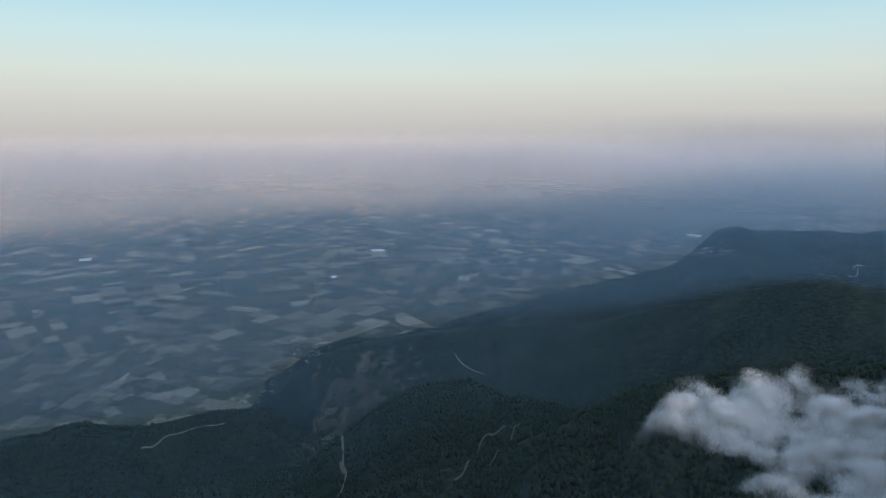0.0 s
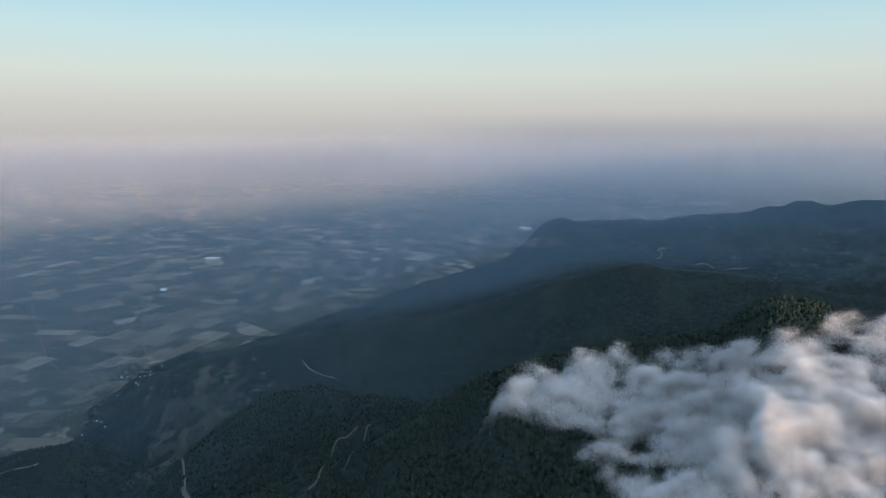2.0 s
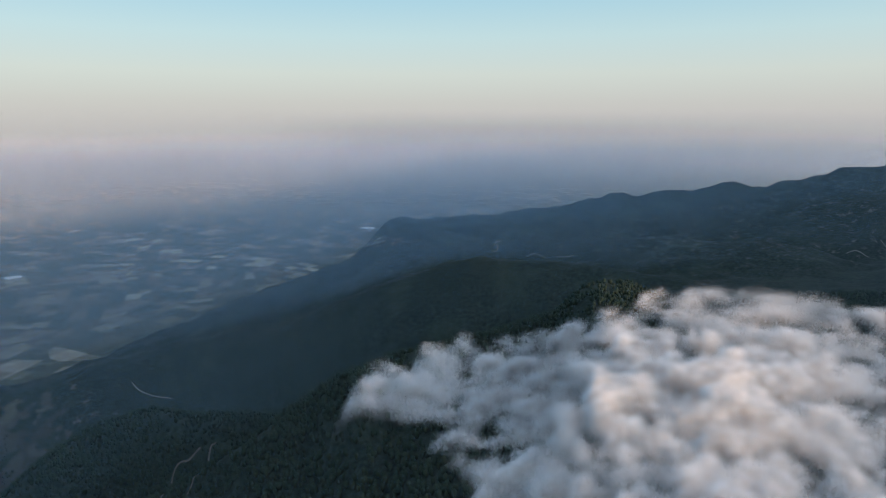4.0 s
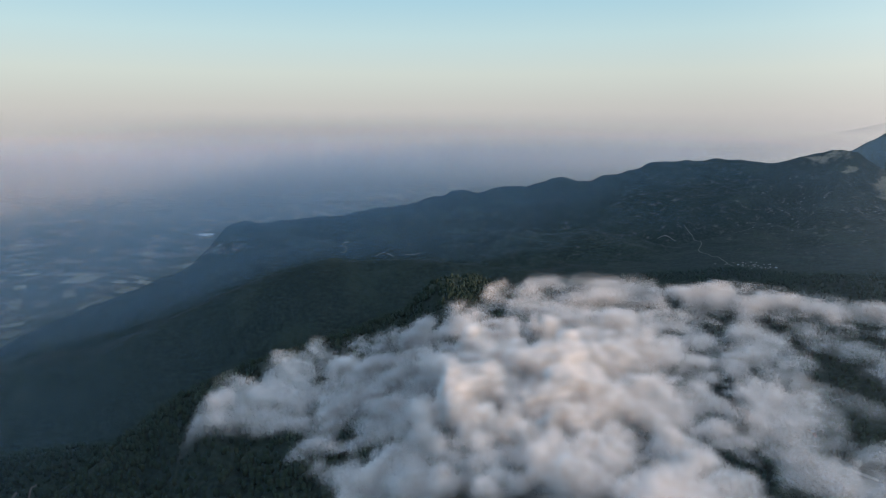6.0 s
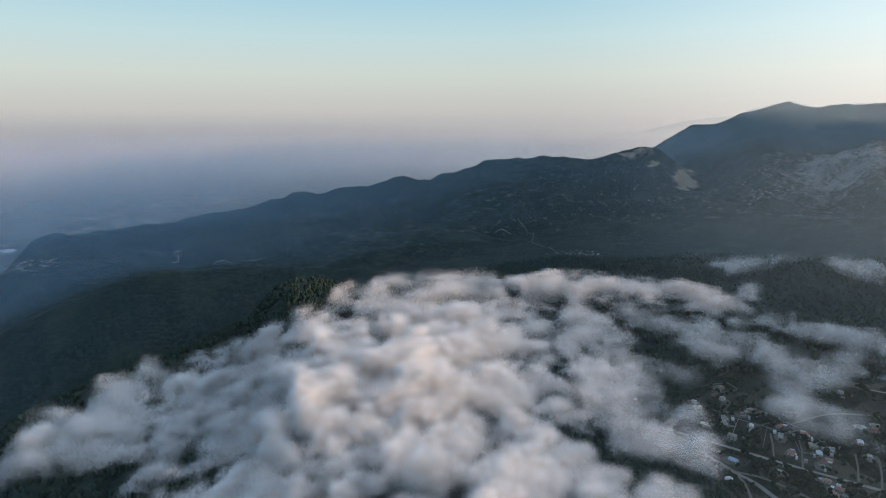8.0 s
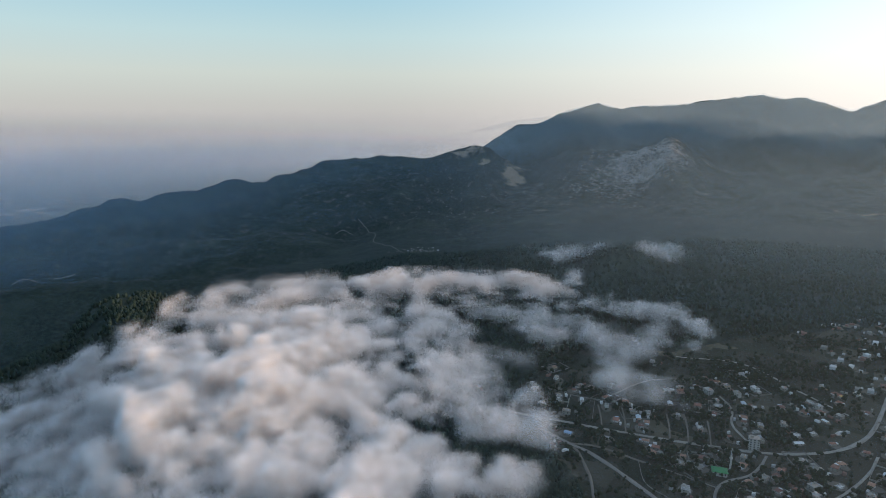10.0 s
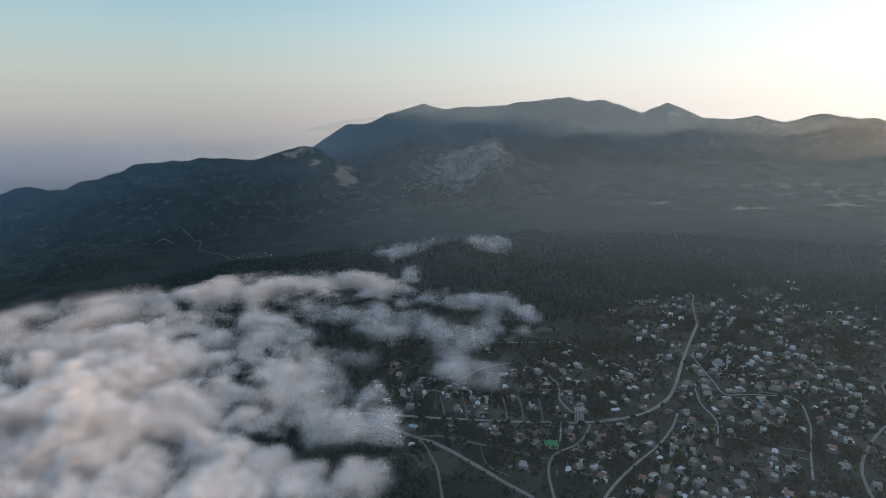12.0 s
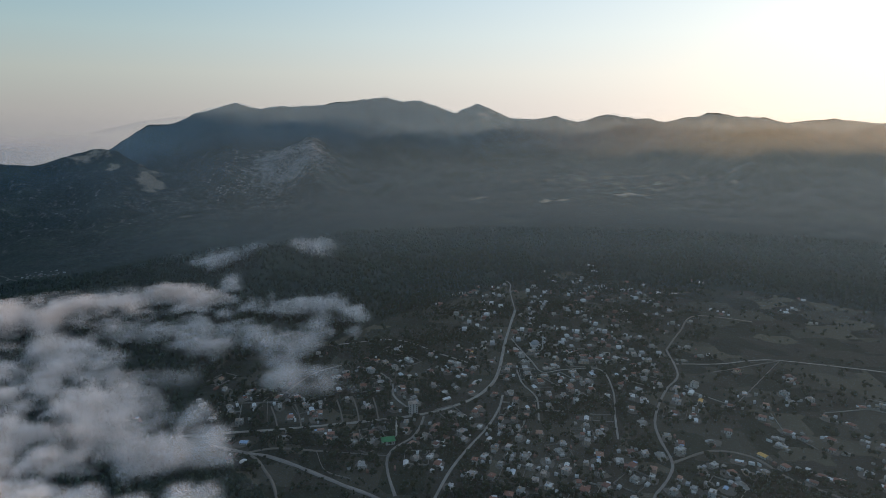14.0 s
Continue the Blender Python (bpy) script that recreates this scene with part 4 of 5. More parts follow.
PROTO = [
    (house("white two-storey house with a flat concrete roof and balcony", 11, 9, 2, "flat"), 0.16),
    (house("white two-storey house with a flat roof, porch and low annex", 11, 9, 2, "flat", 5.5), 0.16),
    (house("low rendered house under a weathered red tile roof", 11, 8.5, 1, "hip", 4.0), 0.22),
    (house("two-storey rendered house under a red-brown tile roof", 10, 9, 2, "hip"), 0.16),
    (house("small farm building with a pale sheet metal roof", 12, 7, 1, "gable"), 0.10),
    (house("low pale house with a flat concrete roof and yard", 12, 9.5, 1, "flat", 5.0), 0.14),
    (house("tall three-storey pale house with a flat roof", 11, 10, 3, "flat"), 0.08),
]
# knots of houses: azimuth, elevation, how many, spread in metres
UPPER = [(109.1, -15.74, 9, 29), (110.8, -16.99, 12, 44), (116.0, -14.98, 18, 86), (120.6, -15.2, 16, 73), (125.1, -16.05, 8, 46), (114.0, -18.14, 16, 51), (119.2, -17.81, 18, 73), (109.8, -19.83, 10, 38), (114.6, -20.63, 16, 41), (119.4, -20.29, 14, 55),
         (123.0, -20.91, 10, 45), (96.6, -21.75, 6, 43), (104.3, -21.94, 6, 34), (107.1, -23.43, 9, 32), (114.2, -23.64, 16, 40), (119.6, -23.7, 8, 40), (99.8, -24.87, 14, 45), (87.9, -24.5, 8, 46), (84.8, -25.53, 8, 44)]
LOWER = [(93.1, -26.4, 12, 43), (96.9, -28.0, 7, 20), (105.4, -26.89, 13, 35), (103.7, -29.29, 9, 20), (108.8, -29.23, 15, 33), (114.4, -28.93, 15, 39), (111.2, -31.92, 13, 30), (118.4, -30.88, 13, 37), (122.6, -29.45, 11, 32), (126.8, -26.06, 9, 43),
         (125.6, -22.98, 8, 33), (127.1, -29.17, 6, 26), (131.5, -29.2, 14, 39), (136.2, -27.23, 11, 49), (140.3, -27.36, 8, 35), (138.6, -23.63, 7, 48), (137.1, -21.38, 4, 52), (133.4, -21.7, 3, 52), (136.4, -15.29, 4, 72), (141.2, -20.01, 3, 37)]
rng = np.random.default_rng(7)
allp = np.concatenate([p for p, g, w in PATHS])
allg = np.concatenate([g for p, g, w in PATHS])
allw = np.concatenate([np.full(len(p), w) for p, g, w in PATHS])
LANDMARKS = [(spot(99.0, -28.9), 17), (spot(101.5, -26.35), 15), (spot(113.5, -20.5), 20), (spot(99.8, -28.9), 8)]
SITES = []


def free(x, y, gap):
    if np.any(np.hypot(allp[:, 0] - x, allp[:, 1] - y) < allw / 2 + 6.8):
        return False
    if any(math.hypot(m[0] - x, m[1] - y) < r for m, r in LANDMARKS):
        return False
    return all((s[0] - x) ** 2 + (s[1] - y) ** 2 > gap * gap for s in SITES)


for az, el, count, spread in LOWER + UPPER:
    cx, cy, _ = spot(az, el)
    made = 0
    count = int(count * (1.3 if el > -27 else 0.85))
    for _ in range(count * 12):
        x, y = cx + rng.normal(0, 1.12 * spread), cy + rng.normal(0, 1.12 * spread)
        if made == count:
            break
        if not free(x, y, 13.0):
            continue
        k = int(np.argmin(np.hypot(allp[:, 0] - x, allp[:, 1] - y)))
        turn = math.atan2(allg[k, 1], allg[k, 0]) + math.pi * rng.integers(0, 2) + rng.normal(0, 0.12)
        SITES.append((x, y, turn))
        made += 1
SITES.sort(key=lambda s: math.hypot(s[0], s[1]))
weights = np.cumsum([w for _, w in PROTO])
for n, (x, y, turn) in enumerate(SITES[:294]):
    base = PROTO[int(np.searchsorted(weights, rng.random() * weights[-1]))][0]
    z = float(ground_z(np.array([x]), np.array([y]))[0])
    s = rng.uniform(0.52, 0.84)
    e = copy_thing(base, pose(x, y, z + 0.3, 0, 0, math.degrees(turn)))
    e.scale = (s * rng.uniform(0.9, 1.15), s * rng.uniform(0.9, 1.1), s * 0.86)
for base, _ in PROTO:
    for o in (*base.children_recursive, base):
        bpy.data.objects.remove(o)


# yards round some of the houses: thin block walls on four sides, and small sheds
for n, (x, y, turn) in enumerate(SITES[:294]):
    if n % 9 != 1:
        continue
    w, d, off = rng.uniform(12, 19), rng.uniform(11, 17), rng.uniform(-3, 3)
    z = float(ground_z(np.array([x]), np.array([y]))[0])
    bm = boxes((-w, w + off, -d, -d + 0.3, -2, 1.3), (-w, w + off, d, d + 0.3, -2, 1.3), (-w - 0.3, -w, -d, d + 0.3, -2, 1.3), (w + off, w + off + 0.3, -d, d + 0.3, -2, 1.3))
    mesh = bpy.data.meshes.new("yard_wall")
    bm.to_mesh(mesh)
    bm.free()
    mesh.materials.append(BLOCK)
    o = tagged(new("yard_wall", mesh), "thin concrete block wall round a house yard", "wall", "yard walls")
    o.matrix_world = pose(x, y, z + 0.2, 0, 0, math.degrees(turn))


# beaten earth round the houses, small sheds and hedges between the plots
def yard_floor():
    bm = bmesh.new()
    for x, y, turn in SITES:
        w, d, ox, oy = rng.uniform(5.5, 11), rng.uniform(5, 9.5), rng.uniform(-3, 3), rng.uniform(-3, 3)
        pts = []
        for k in range(9):
            a, q = 6.2832 * k / 9, rng.uniform(0.75, 1.15)
            px, py = ox + w * q * math.cos(a), oy + d * q * math.sin(a)
            X, Y = x + px * math.cos(turn) - py * math.sin(turn), y + px * math.sin(turn) + py * math.cos(turn)
            pts.append((X, Y))
        z = ground_z(np.array([p[0] for p in pts] + [x]), np.array([p[1] for p in pts] + [y])) + 0.3
        v = [bm.verts.new((p[0], p[1], h)) for p, h in zip(pts, z)]
        c = bm.verts.new((x, y, z[-1]))
        lo = [bm.verts.new((p[0], p[1], h - 0.8)) for p, h in zip(pts, z)]
        for k in range(9):
            bm.faces.new((v[k], v[(k + 1) % 9], c))
            bm.faces.new((lo[k], lo[(k + 1) % 9], v[(k + 1) % 9], v[k]))
    me = bpy.data.meshes.new("yard_floor")
    bm.to_mesh(me)
    bm.free()
    me.materials.append(YARD)
    return tagged(new("yard_floor", me), "beaten pale earth of the yards round the houses", "yard", kind="stuff")


def village_sheds():
    bm = bmesh.new()
    for x, y, turn in SITES * 2:
        a, q = rng.uniform(0, 6.28), rng.uniform(8.5, 15)
        X, Y = x + q * math.cos(a), y + q * math.sin(a)
        if rng.random() < 0.35 or np.any(np.hypot(allp[:, 0] - X, allp[:, 1] - Y) < allw / 2 + 3) or min((s[0] - X) ** 2 + (s[1] - Y) ** 2 for s in SITES) < 42:
            continue
        z = float(ground_z(np.array([X]), np.array([Y]))[0])
        w, d, h = rng.uniform(1.2, 3.0), rng.uniform(1.0, 2.0), rng.uniform(1.9, 2.8)
        start = len(bm.verts)
        box(bm, -w, w, -d, d, -1, h)
        bm.verts.ensure_lookup_table()
        for v in bm.verts[start + 4:]:
            v.co.z += 0.5 if v.co.y > 0 else 0      # lean-to roof
        bmesh.ops.transform(bm, matrix=pose(X, Y, z, 0, 0, math.degrees(turn)), verts=bm.verts[start:])
    me = bpy.data.meshes.new("village_sheds")
    bm.to_mesh(me)
    bm.free()
    me.materials.append(ISLAND)
    return tagged(new("village_sheds", me), "small lean-to sheds and coops between the houses", "sheds", kind="stuff")


# houses of the far edge, joined
def far_houses(name, label, sites, size, mat):
    bm = bmesh.new()
    for x, y, turn in sites:
        z = float(ground_z(np.array([x]), np.array([y]))[0])
        k = size * rng.uniform(0.7, 1.25)
        start = len(bm.verts)
        box(bm, -k, k, -k * 0.8, k * 0.8, -1, k * rng.uniform(0.6, 1.1))
        bm.verts.ensure_lookup_table()
        bmesh.ops.transform(bm, matrix=pose(x, y, z, 0, 0, math.degrees(turn)), verts=bm.verts[start:])
    me = bpy.data.meshes.new(name)
    bm.to_mesh(me)
    bm.free()
    me.materials.append(mat)
    return tagged(new(name, me), label, "houses", kind="stuff")


def island_material(name, stops, rough=0.8):
    m, n, l = material(name, rough)
    r = ramp(n, stops, "CONSTANT")
    l.new(n.new("ShaderNodeNewGeometry").outputs["Random Per Island"], r.inputs[0])
    geo = n.new("ShaderNodeNewGeometry").outputs["Position"]
    col = mixer(n, l, maths(n, l, "MULTIPLY", noisy(n, l, geo, 0.4, 4), 0.4), r.outputs[0], (0.05, 0.05, 0.04))
    l.new(col, n["Principled BSDF"].inputs["Base Color"])
    return m


ISLAND = island_material("far_house", [(0.0, (0.42, 0.42, 0.42)), (0.3, (0.26, 0.25, 0.23)), (0.6, (0.2, 0.11, 0.09)), (0.85, (0.62, 0.62, 0.62))])
TOWN = island_material("town_house", [(0.0, (0.22, 0.21, 0.2)), (0.35, (0.14, 0.13, 0.12)), (0.65, (0.13, 0.08, 0.065)), (0.88, (0.4, 0.4, 0.4))])
YARD = varied("yard_earth", [(0.0, (0.105, 0.096, 0.082))], 0.95, 0.06, 0.75)
yard_floor()
village_sheds()
if len(SITES) > 294:
    far_houses("far_village_houses", "pale houses at the far edge of the village", SITES[294:], 3.9, ISLAND)


# the white apartment block beside the main road
def apartment_block():
    e = tagged(new("apartment_block", None), "white five-storey apartment block beside the main road", "apartment block")
    w, d, h = 12, 9.5, 15.8
    part("wall", boxes((-w / 2, w / 2, -d / 2, d / 2, -1, h)), PALE, e)
    part("roof", boxes((-w / 2 - 0.4, w / 2 + 0.4, -d / 2 - 0.4, d / 2 + 0.4, h, h + 0.3), (1, 5, -1, 3, h + 0.3, h + 3)), DECK, e)
    pane = None
    for s in range(5):
        for x, y, t in [(-4.6, -d / 2, 0), (-1.6, -d / 2, 0), (1.6, -d / 2, 0), (4.6, -d / 2, 0), (-4.4, d / 2, math.pi), (0, d / 2, math.pi), (4.4, d / 2, math.pi), (-w / 2, -2.5, -math.pi / 2), (-w / 2, 2.5, -math.pi / 2), (w / 2, -2.5, math.pi / 2), (w / 2, 2.5, math.pi / 2)]:
            if pane is None:
                pane = part("window", boxes((-0.9, 0.9, -0.08, 0, 0, 1.6)), GLASS, e)
                pane.location, pane.rotation_euler = (x, y, 1.1 + 3.1 * s), (0, 0, t)
            else:
                again(pane, x, y, 1.1 + 3.1 * s, t)
        if s:
            part("balcony", boxes((-4.2, -0.2, -d / 2 - 1.3, -d / 2, 3.1 * s, 3.1 * s + 0.2), (-4.2, -0.2, -d / 2 - 1.3, -d / 2 - 1.15, 3.1 * s + 0.2, 3.1 * s + 1.1)), DECK, e)
    return e


def minaret(bm, h, x=0.0, y=0.0):
    drum(bm, 1.5, 1.4, -1, 5, 10, x, y)
    drum(bm, 1.05, 0.9, 5, h * 0.68, 10, x, y)
    drum(bm, 1.0, 1.7, h * 0.66, h * 0.68, 10, x, y)
    drum(bm, 1.7, 1.7, h * 0.68, h * 0.71, 10, x, y)
    drum(bm, 0.8, 0.75, h * 0.71, h * 0.84, 10, x, y)
    return bm


def mosque(dome):
    label = "pale stone mosque with a grey dome and slim minaret" if dome else "low mosque with a bright green hipped roof and minaret"
    e = tagged(new("mosque", None), label, "mosque")
    w, d, h = (17, 17, 7) if dome else (14, 10, 4.5)
    part("wall", boxes((-w / 2, w / 2, -d / 2, d / 2, -1, h)), PALE, e)
    if dome:
        bm = bmesh.new()
        bmesh.ops.create_uvsphere(bm, u_segments=20, v_segments=12, radius=6.6, matrix=pose(0, 0, h + 0.6))
        bmesh.ops.delete(bm, geom=[v for v in bm.verts if v.co.z < h - 0.2], context="VERTS")
        part("dome", bm, LEAD, e, "grey lead dome")
        bm = drum(bmesh.new(), 7.2, 7.0, h - 0.1, h + 1.0, 16)
        part("drum", bm, PALE, e)
        part("porch", boxes((-w / 2, w / 2, -d / 2 - 4, -d / 2, -1, 4.6)), PALE, e)
    else:
        part("roof", hip(w, d, h, 3.2, 0.9), GREEN, e, "bright green sheet hipped roof")
    mx, my, mh = (w / 2 + 1.6, -d / 2, 27) if dome else (w / 2 + 3, d / 2 - 1, 25)
    part("minaret", minaret(bmesh.new(), mh, mx, my), PALE, e, "slim white minaret with one balcony")
    part("spire", drum(bmesh.new(), 0.95, 0.05, mh * 0.84, mh, 10, mx, my), LEAD, e, "grey conical spire")
    pane = None
    for x, y, t in [(-5, -d / 2 - (4 if dome else 0), 0), (0, -d / 2 - (4 if dome else 0), 0), (5, -d / 2 - (4 if dome else 0), 0), (w / 2, -3, math.pi / 2), (w / 2, 3, math.pi / 2), (-w / 2, -3, -math.pi / 2), (-w / 2, 3, -math.pi / 2), (-4, d / 2, math.pi), (4, d / 2, math.pi)]:
        if pane is None:
            pane = part("window", boxes((-0.6, 0.6, -0.08, 0, 0, 2.2)), GLASS, e)
            pane.location, pane.rotation_euler = (x, y, 1.4), (0, 0, t)
        else:
            again(pane, x, y, 1.4, t)
    return e


def put(ob, az, el, turn, dz=0.0):
    x, y, z = spot(az, el)
    ob.matrix_basis = pose(x, y, z + dz, 0, 0, turn)


block = apartment_block()
put(block, 101.5, -26.45, 180 - 101 + 12)
block.scale = (0.85, 0.85, 0.85)
put(mosque(False), 99.0, -28.95, -99 + 8)
put(mosque(True), 113.4, -20.6, -113 + 10)

# ---- on the plain ----
ribbon("track", "pale dusty track winding over the foothill", [(-28.0, -26.6), (-26.2, -26.2), (-24.2, -25.95), (-22.4, -25.8), (-20.9, -25.85)], 3.5, DUST, lift=1.5, keep=False)
ribbon("road", "straight pale road across the farmland", [(-18.6, -19.2), (-19.2, -18.4), (-19.7, -15.4), (-19.9, -13.9)], 7, DUST, lift=1.5, step=25, keep=False)
ribbon("road", "winding pale road leaving the foothill town", [(-12.6, -20.6), (-12.1, -19.5), (-12.4, -17.72), (-11.9, -15.72), (-12.1, -13.93), (-12.6, -12.89)], 8, DUST, lift=1.5, step=20, keep=False)
ribbon("road", "long highway crossing the hazy plain", [(-36.5, -13.23), (-31.6, -13.31), (-25.3, -13.48), (-19.8, -13.42), (-11.8, -12.92), (-3.4, -12.65), (7.2, -12.31), (11.4, -11.66)], 7, DUST, lift=2, step=40, keep=False)
ribbon("road", "narrow pale farm road between fields", [(-38.5, -19), (-37.2, -18.43), (-35.2, -17.56), (-33.8, -16.75)], 7, DUST, lift=1.5, step=20, keep=False)
ribbon("track", "dusty forest track on the dark ridge", [(1.2, -21.33), (1.5, -21.8), (2.1, -22.33), (4.2, -23.2)], 2.2, DUST, lift=2, keep=False)
ribbon("river_bed", "dry pale river bed between wooded hills", [(-10.3, -27.95), (-10.0, -29.2), (-10.3, -30.3), (-9.8, -31.4), (-10.6, -33.0)], 4, DUST, lift=1.5, category="river bed", keep=False)
ribbon("track", "pale track over the distant wooded hill", [(34.8, -10.95), (34.2, -11.2), (34.5, -11.6), (33.9, -11.9)], 4, DUST, lift=2.5, keep=False)


ribbon("track", "pale winding track in the mountain valley", [(65.0, -8.9), (65.5, -9.52), (66.5, -10.3), (66.4, -11.0), (67.9, -11.39), (69.2, -12.12)], 2.2, DUST, lift=2.5, step=15, keep=False)
ribbon("track", "pale dusty track across the mountain foot", [(62.9, -10.2), (64.2, -10.25), (65.5, -10.06)], 2.2, DUST, lift=2.5, step=15, keep=False)
ribbon("track", "pale track over the distant wooded hill", [(37.2, -12.33), (38.0, -12.05), (38.9, -12.39)], 3, DUST, lift=2.5, step=10, keep=False)
ribbon("track", "pale track over the distant wooded hill", [(40.0, -12.21), (41.5, -12.09)], 3, DUST, lift=2.5, step=10, keep=False)
ribbon("gully", "pale rocky gully cut into the wooded spur", [(1.2, -32.2), (2.4, -30.9), (3.5, -29.84), (5.2, -28.24), (6.2, -27.5)], 3, STONE, lift=1.5, category="gully", keep=False)
ribbon("gully", "pale rocky gully cut into the wooded spur", [(4.2, -31.2), (5.4, -29.8), (6.9, -28.3), (7.6, -27.3)], 2.5, STONE, lift=1.5, category="gully", keep=False)


# farm shed and lorry on the dusty yard by the fork
def tunnel_shed():
    e = tagged(new("tunnel_shed", None), "long rounded pale metal shed on a dusty yard", "shed")
    bm = bmesh.new()
    n, w, h, d = 10, 5.0, 4.6, 16.0
    rows = []
    for y in (-d / 2, d / 2):
        rows.append([bm.verts.new((w * math.cos(math.pi * i / n), y, h * math.sin(math.pi * i / n) - 0.3)) for i in range(n + 1)])
    for i in range(n):
        bm.faces.new((rows[0][i], rows[0][i + 1], rows[1][i + 1], rows[1][i]))
    part("vault", bm, SHEET, e)
    for y in (-d / 2, d / 2):
        bm = bmesh.new()
        bm.faces.new([bm.verts.new((w * math.cos(math.pi * i / n), y, h * math.sin(math.pi * i / n) - 0.3)) for i in range(n + 1)])
        part("end_wall", bm, WALL, e)
    part("door", boxes((-1.6, 1.6, -d / 2 - 0.1, -d / 2, 0, 3.2)), DOORM, e)
    return e


def lorry():
    e = tagged(new("lorry", None), "white box lorry parked at the road fork", "lorry")
    part("cargo_box", boxes((-3.6, 2.2, -1.25, 1.25, 1.1, 3.7)), FILM, e)
    part("cab", boxes((2.4, 4.2, -1.2, 1.2, 0.8, 2.9)), FILM, e)
    part("chassis", boxes((-3.6, 4.2, -0.5, 0.5, 0.6, 1.05)), DOORM, e)
    part("windscreen", boxes((4.2, 4.25, -1.05, 1.05, 1.9, 2.7)), GLASS, e)
    tyre = None
    for x in (-2.4, 3.2):
        for y in (-1.05, 1.05):
            if tyre is None:
                bm = drum(bmesh.new(), 0.5, 0.5, -0.15, 0.15, 10)
                tyre = part("wheel", bm, DOORM, e)
                tyre.location, tyre.rotation_euler = (x, y, 0.5), (math.pi / 2, 0, 0)
            else:
                o = again(tyre, x, y, 0.5)
                o.rotation_euler = (math.pi / 2, 0, 0)
    return e


put(tunnel_shed(), 83.7, -30.95, -95)
put(lorry(), 85.0, -29.26, -60, 0.4)

# ---- trees ----
ICO = bmesh.new()
bmesh.ops.create_icosphere(ICO, subdivisions=1, radius=1.0)
ICO_V = np.array([v.co[:] for v in ICO.verts])
ICO_F = np.array([[v.index for v in f.verts] for f in ICO.faces])
ICO.free()


def leaves(name, stops):
    m, n, l = material(name, 0.95)
    r = ramp(n, stops)
    l.new(n.new("ShaderNodeNewGeometry").outputs["Random Per Island"], r.inputs[0])
    geo = n.new("ShaderNodeNewGeometry").outputs["Position"]
    col = mixer(n, l, noisy(n, l, geo, 0.9, 3, 0.7), r.outputs[0], (0.012, 0.016, 0.009))
    l.new(col, n["Principled BSDF"].inputs["Base Color"])
    return m


def template(kind, seed):
    """A low tree: tapered trunk and a crown of ragged clumps. Triangles."""
    g = np.random.default_rng(seed)
    V, Fc = [], []

    def add(v, f):
        Fc.append(f + sum(len(q) for q in V))
        V.append(v)
    ang = np.arange(3) * np.pi / 1.5
    ring = np.stack([np.cos(ang), np.sin(ang)], -1)
    add(np.concatenate([np.c_[ring * 0.06, np.full(3, -0.1)], np.c_[ring * 0.03, np.full(3, 0.5)]]),
        np.array([[0, 1, 4], [0, 4, 3], [1, 2, 5], [1, 5, 4], [2, 0, 3], [2, 3, 5]]))
    if kind == "rock":
        V.clear()
        Fc.clear()
        add(ICO_V * np.array([0.6, 0.5, 0.42]) * g.uniform(0.6, 1.3, (len(ICO_V), 1)), ICO_F)
    elif kind == "pine":
        for zc, rr, hh in ((0.52, 0.27, 0.46),):
            add(ICO_V * np.array([rr, rr, hh]) * g.uniform(0.75, 1.25, (len(ICO_V), 1)) + [g.normal(0, 0.03), g.normal(0, 0.03), zc], ICO_F)
    else:
        for _ in range(3):
            c = np.array([g.normal(0, 0.22), g.normal(0, 0.22), g.uniform(0.45, 0.85)])
            add(ICO_V * g.uniform(0.2, 0.34) * g.uniform(0.7, 1.3, (len(ICO_V), 1)) + c, ICO_F)
    return np.concatenate(V), np.concatenate(Fc)


def grove(name, label, x, y, size, kind, mat, seed=3):
    z = ground_z(x, y)
    g = np.random.default_rng(seed)
    temps = [template(kind, seed + i) for i in range(4)]
    co, fc, off = [], [], 0
    for i, (V, Fv) in enumerate(temps):
        sel = np.arange(i, len(x), 4)
        if not len(sel):
            continue
        a = g.uniform(0, 6.283, len(sel))
        s = size[sel]
        c, sn = np.cos(a), np.sin(a)
        wide = s * g.uniform(0.8, 1.25, len(sel))
        P = np.stack([(V[None, :, 0] * c[:, None] - V[None, :, 1] * sn[:, None]) * wide[:, None] + x[sel, None],
                      (V[None, :, 0] * sn[:, None] + V[None, :, 1] * c[:, None]) * wide[:, None] + y[sel, None],
                      V[None, :, 2] * s[:, None] + z[sel, None] - 0.2], -1)
        co.append(P.reshape(-1, 3))
        fc.append((Fv[None] + off + np.arange(len(sel))[:, None, None] * len(V)).reshape(-1, 3))
        off += len(sel) * len(V)
    me = grid_mesh(name, np.concatenate(co), np.concatenate(fc))
    me.materials.append(mat)
    return tagged(new(name, me), label, "trees", kind="stuff")


PINE = leaves("pine_needles", [(0.0, (0.02, 0.037, 0.027)), (0.5, (0.028, 0.046, 0.032)), (0.85, (0.036, 0.054, 0.035)), (1.0, (0.046, 0.059, 0.037))])
LEAF = leaves("broad_leaves", [(0.0, (0.015, 0.025, 0.013)), (0.5, (0.028, 0.04, 0.021)), (1.0, (0.05, 0.055, 0.03))])


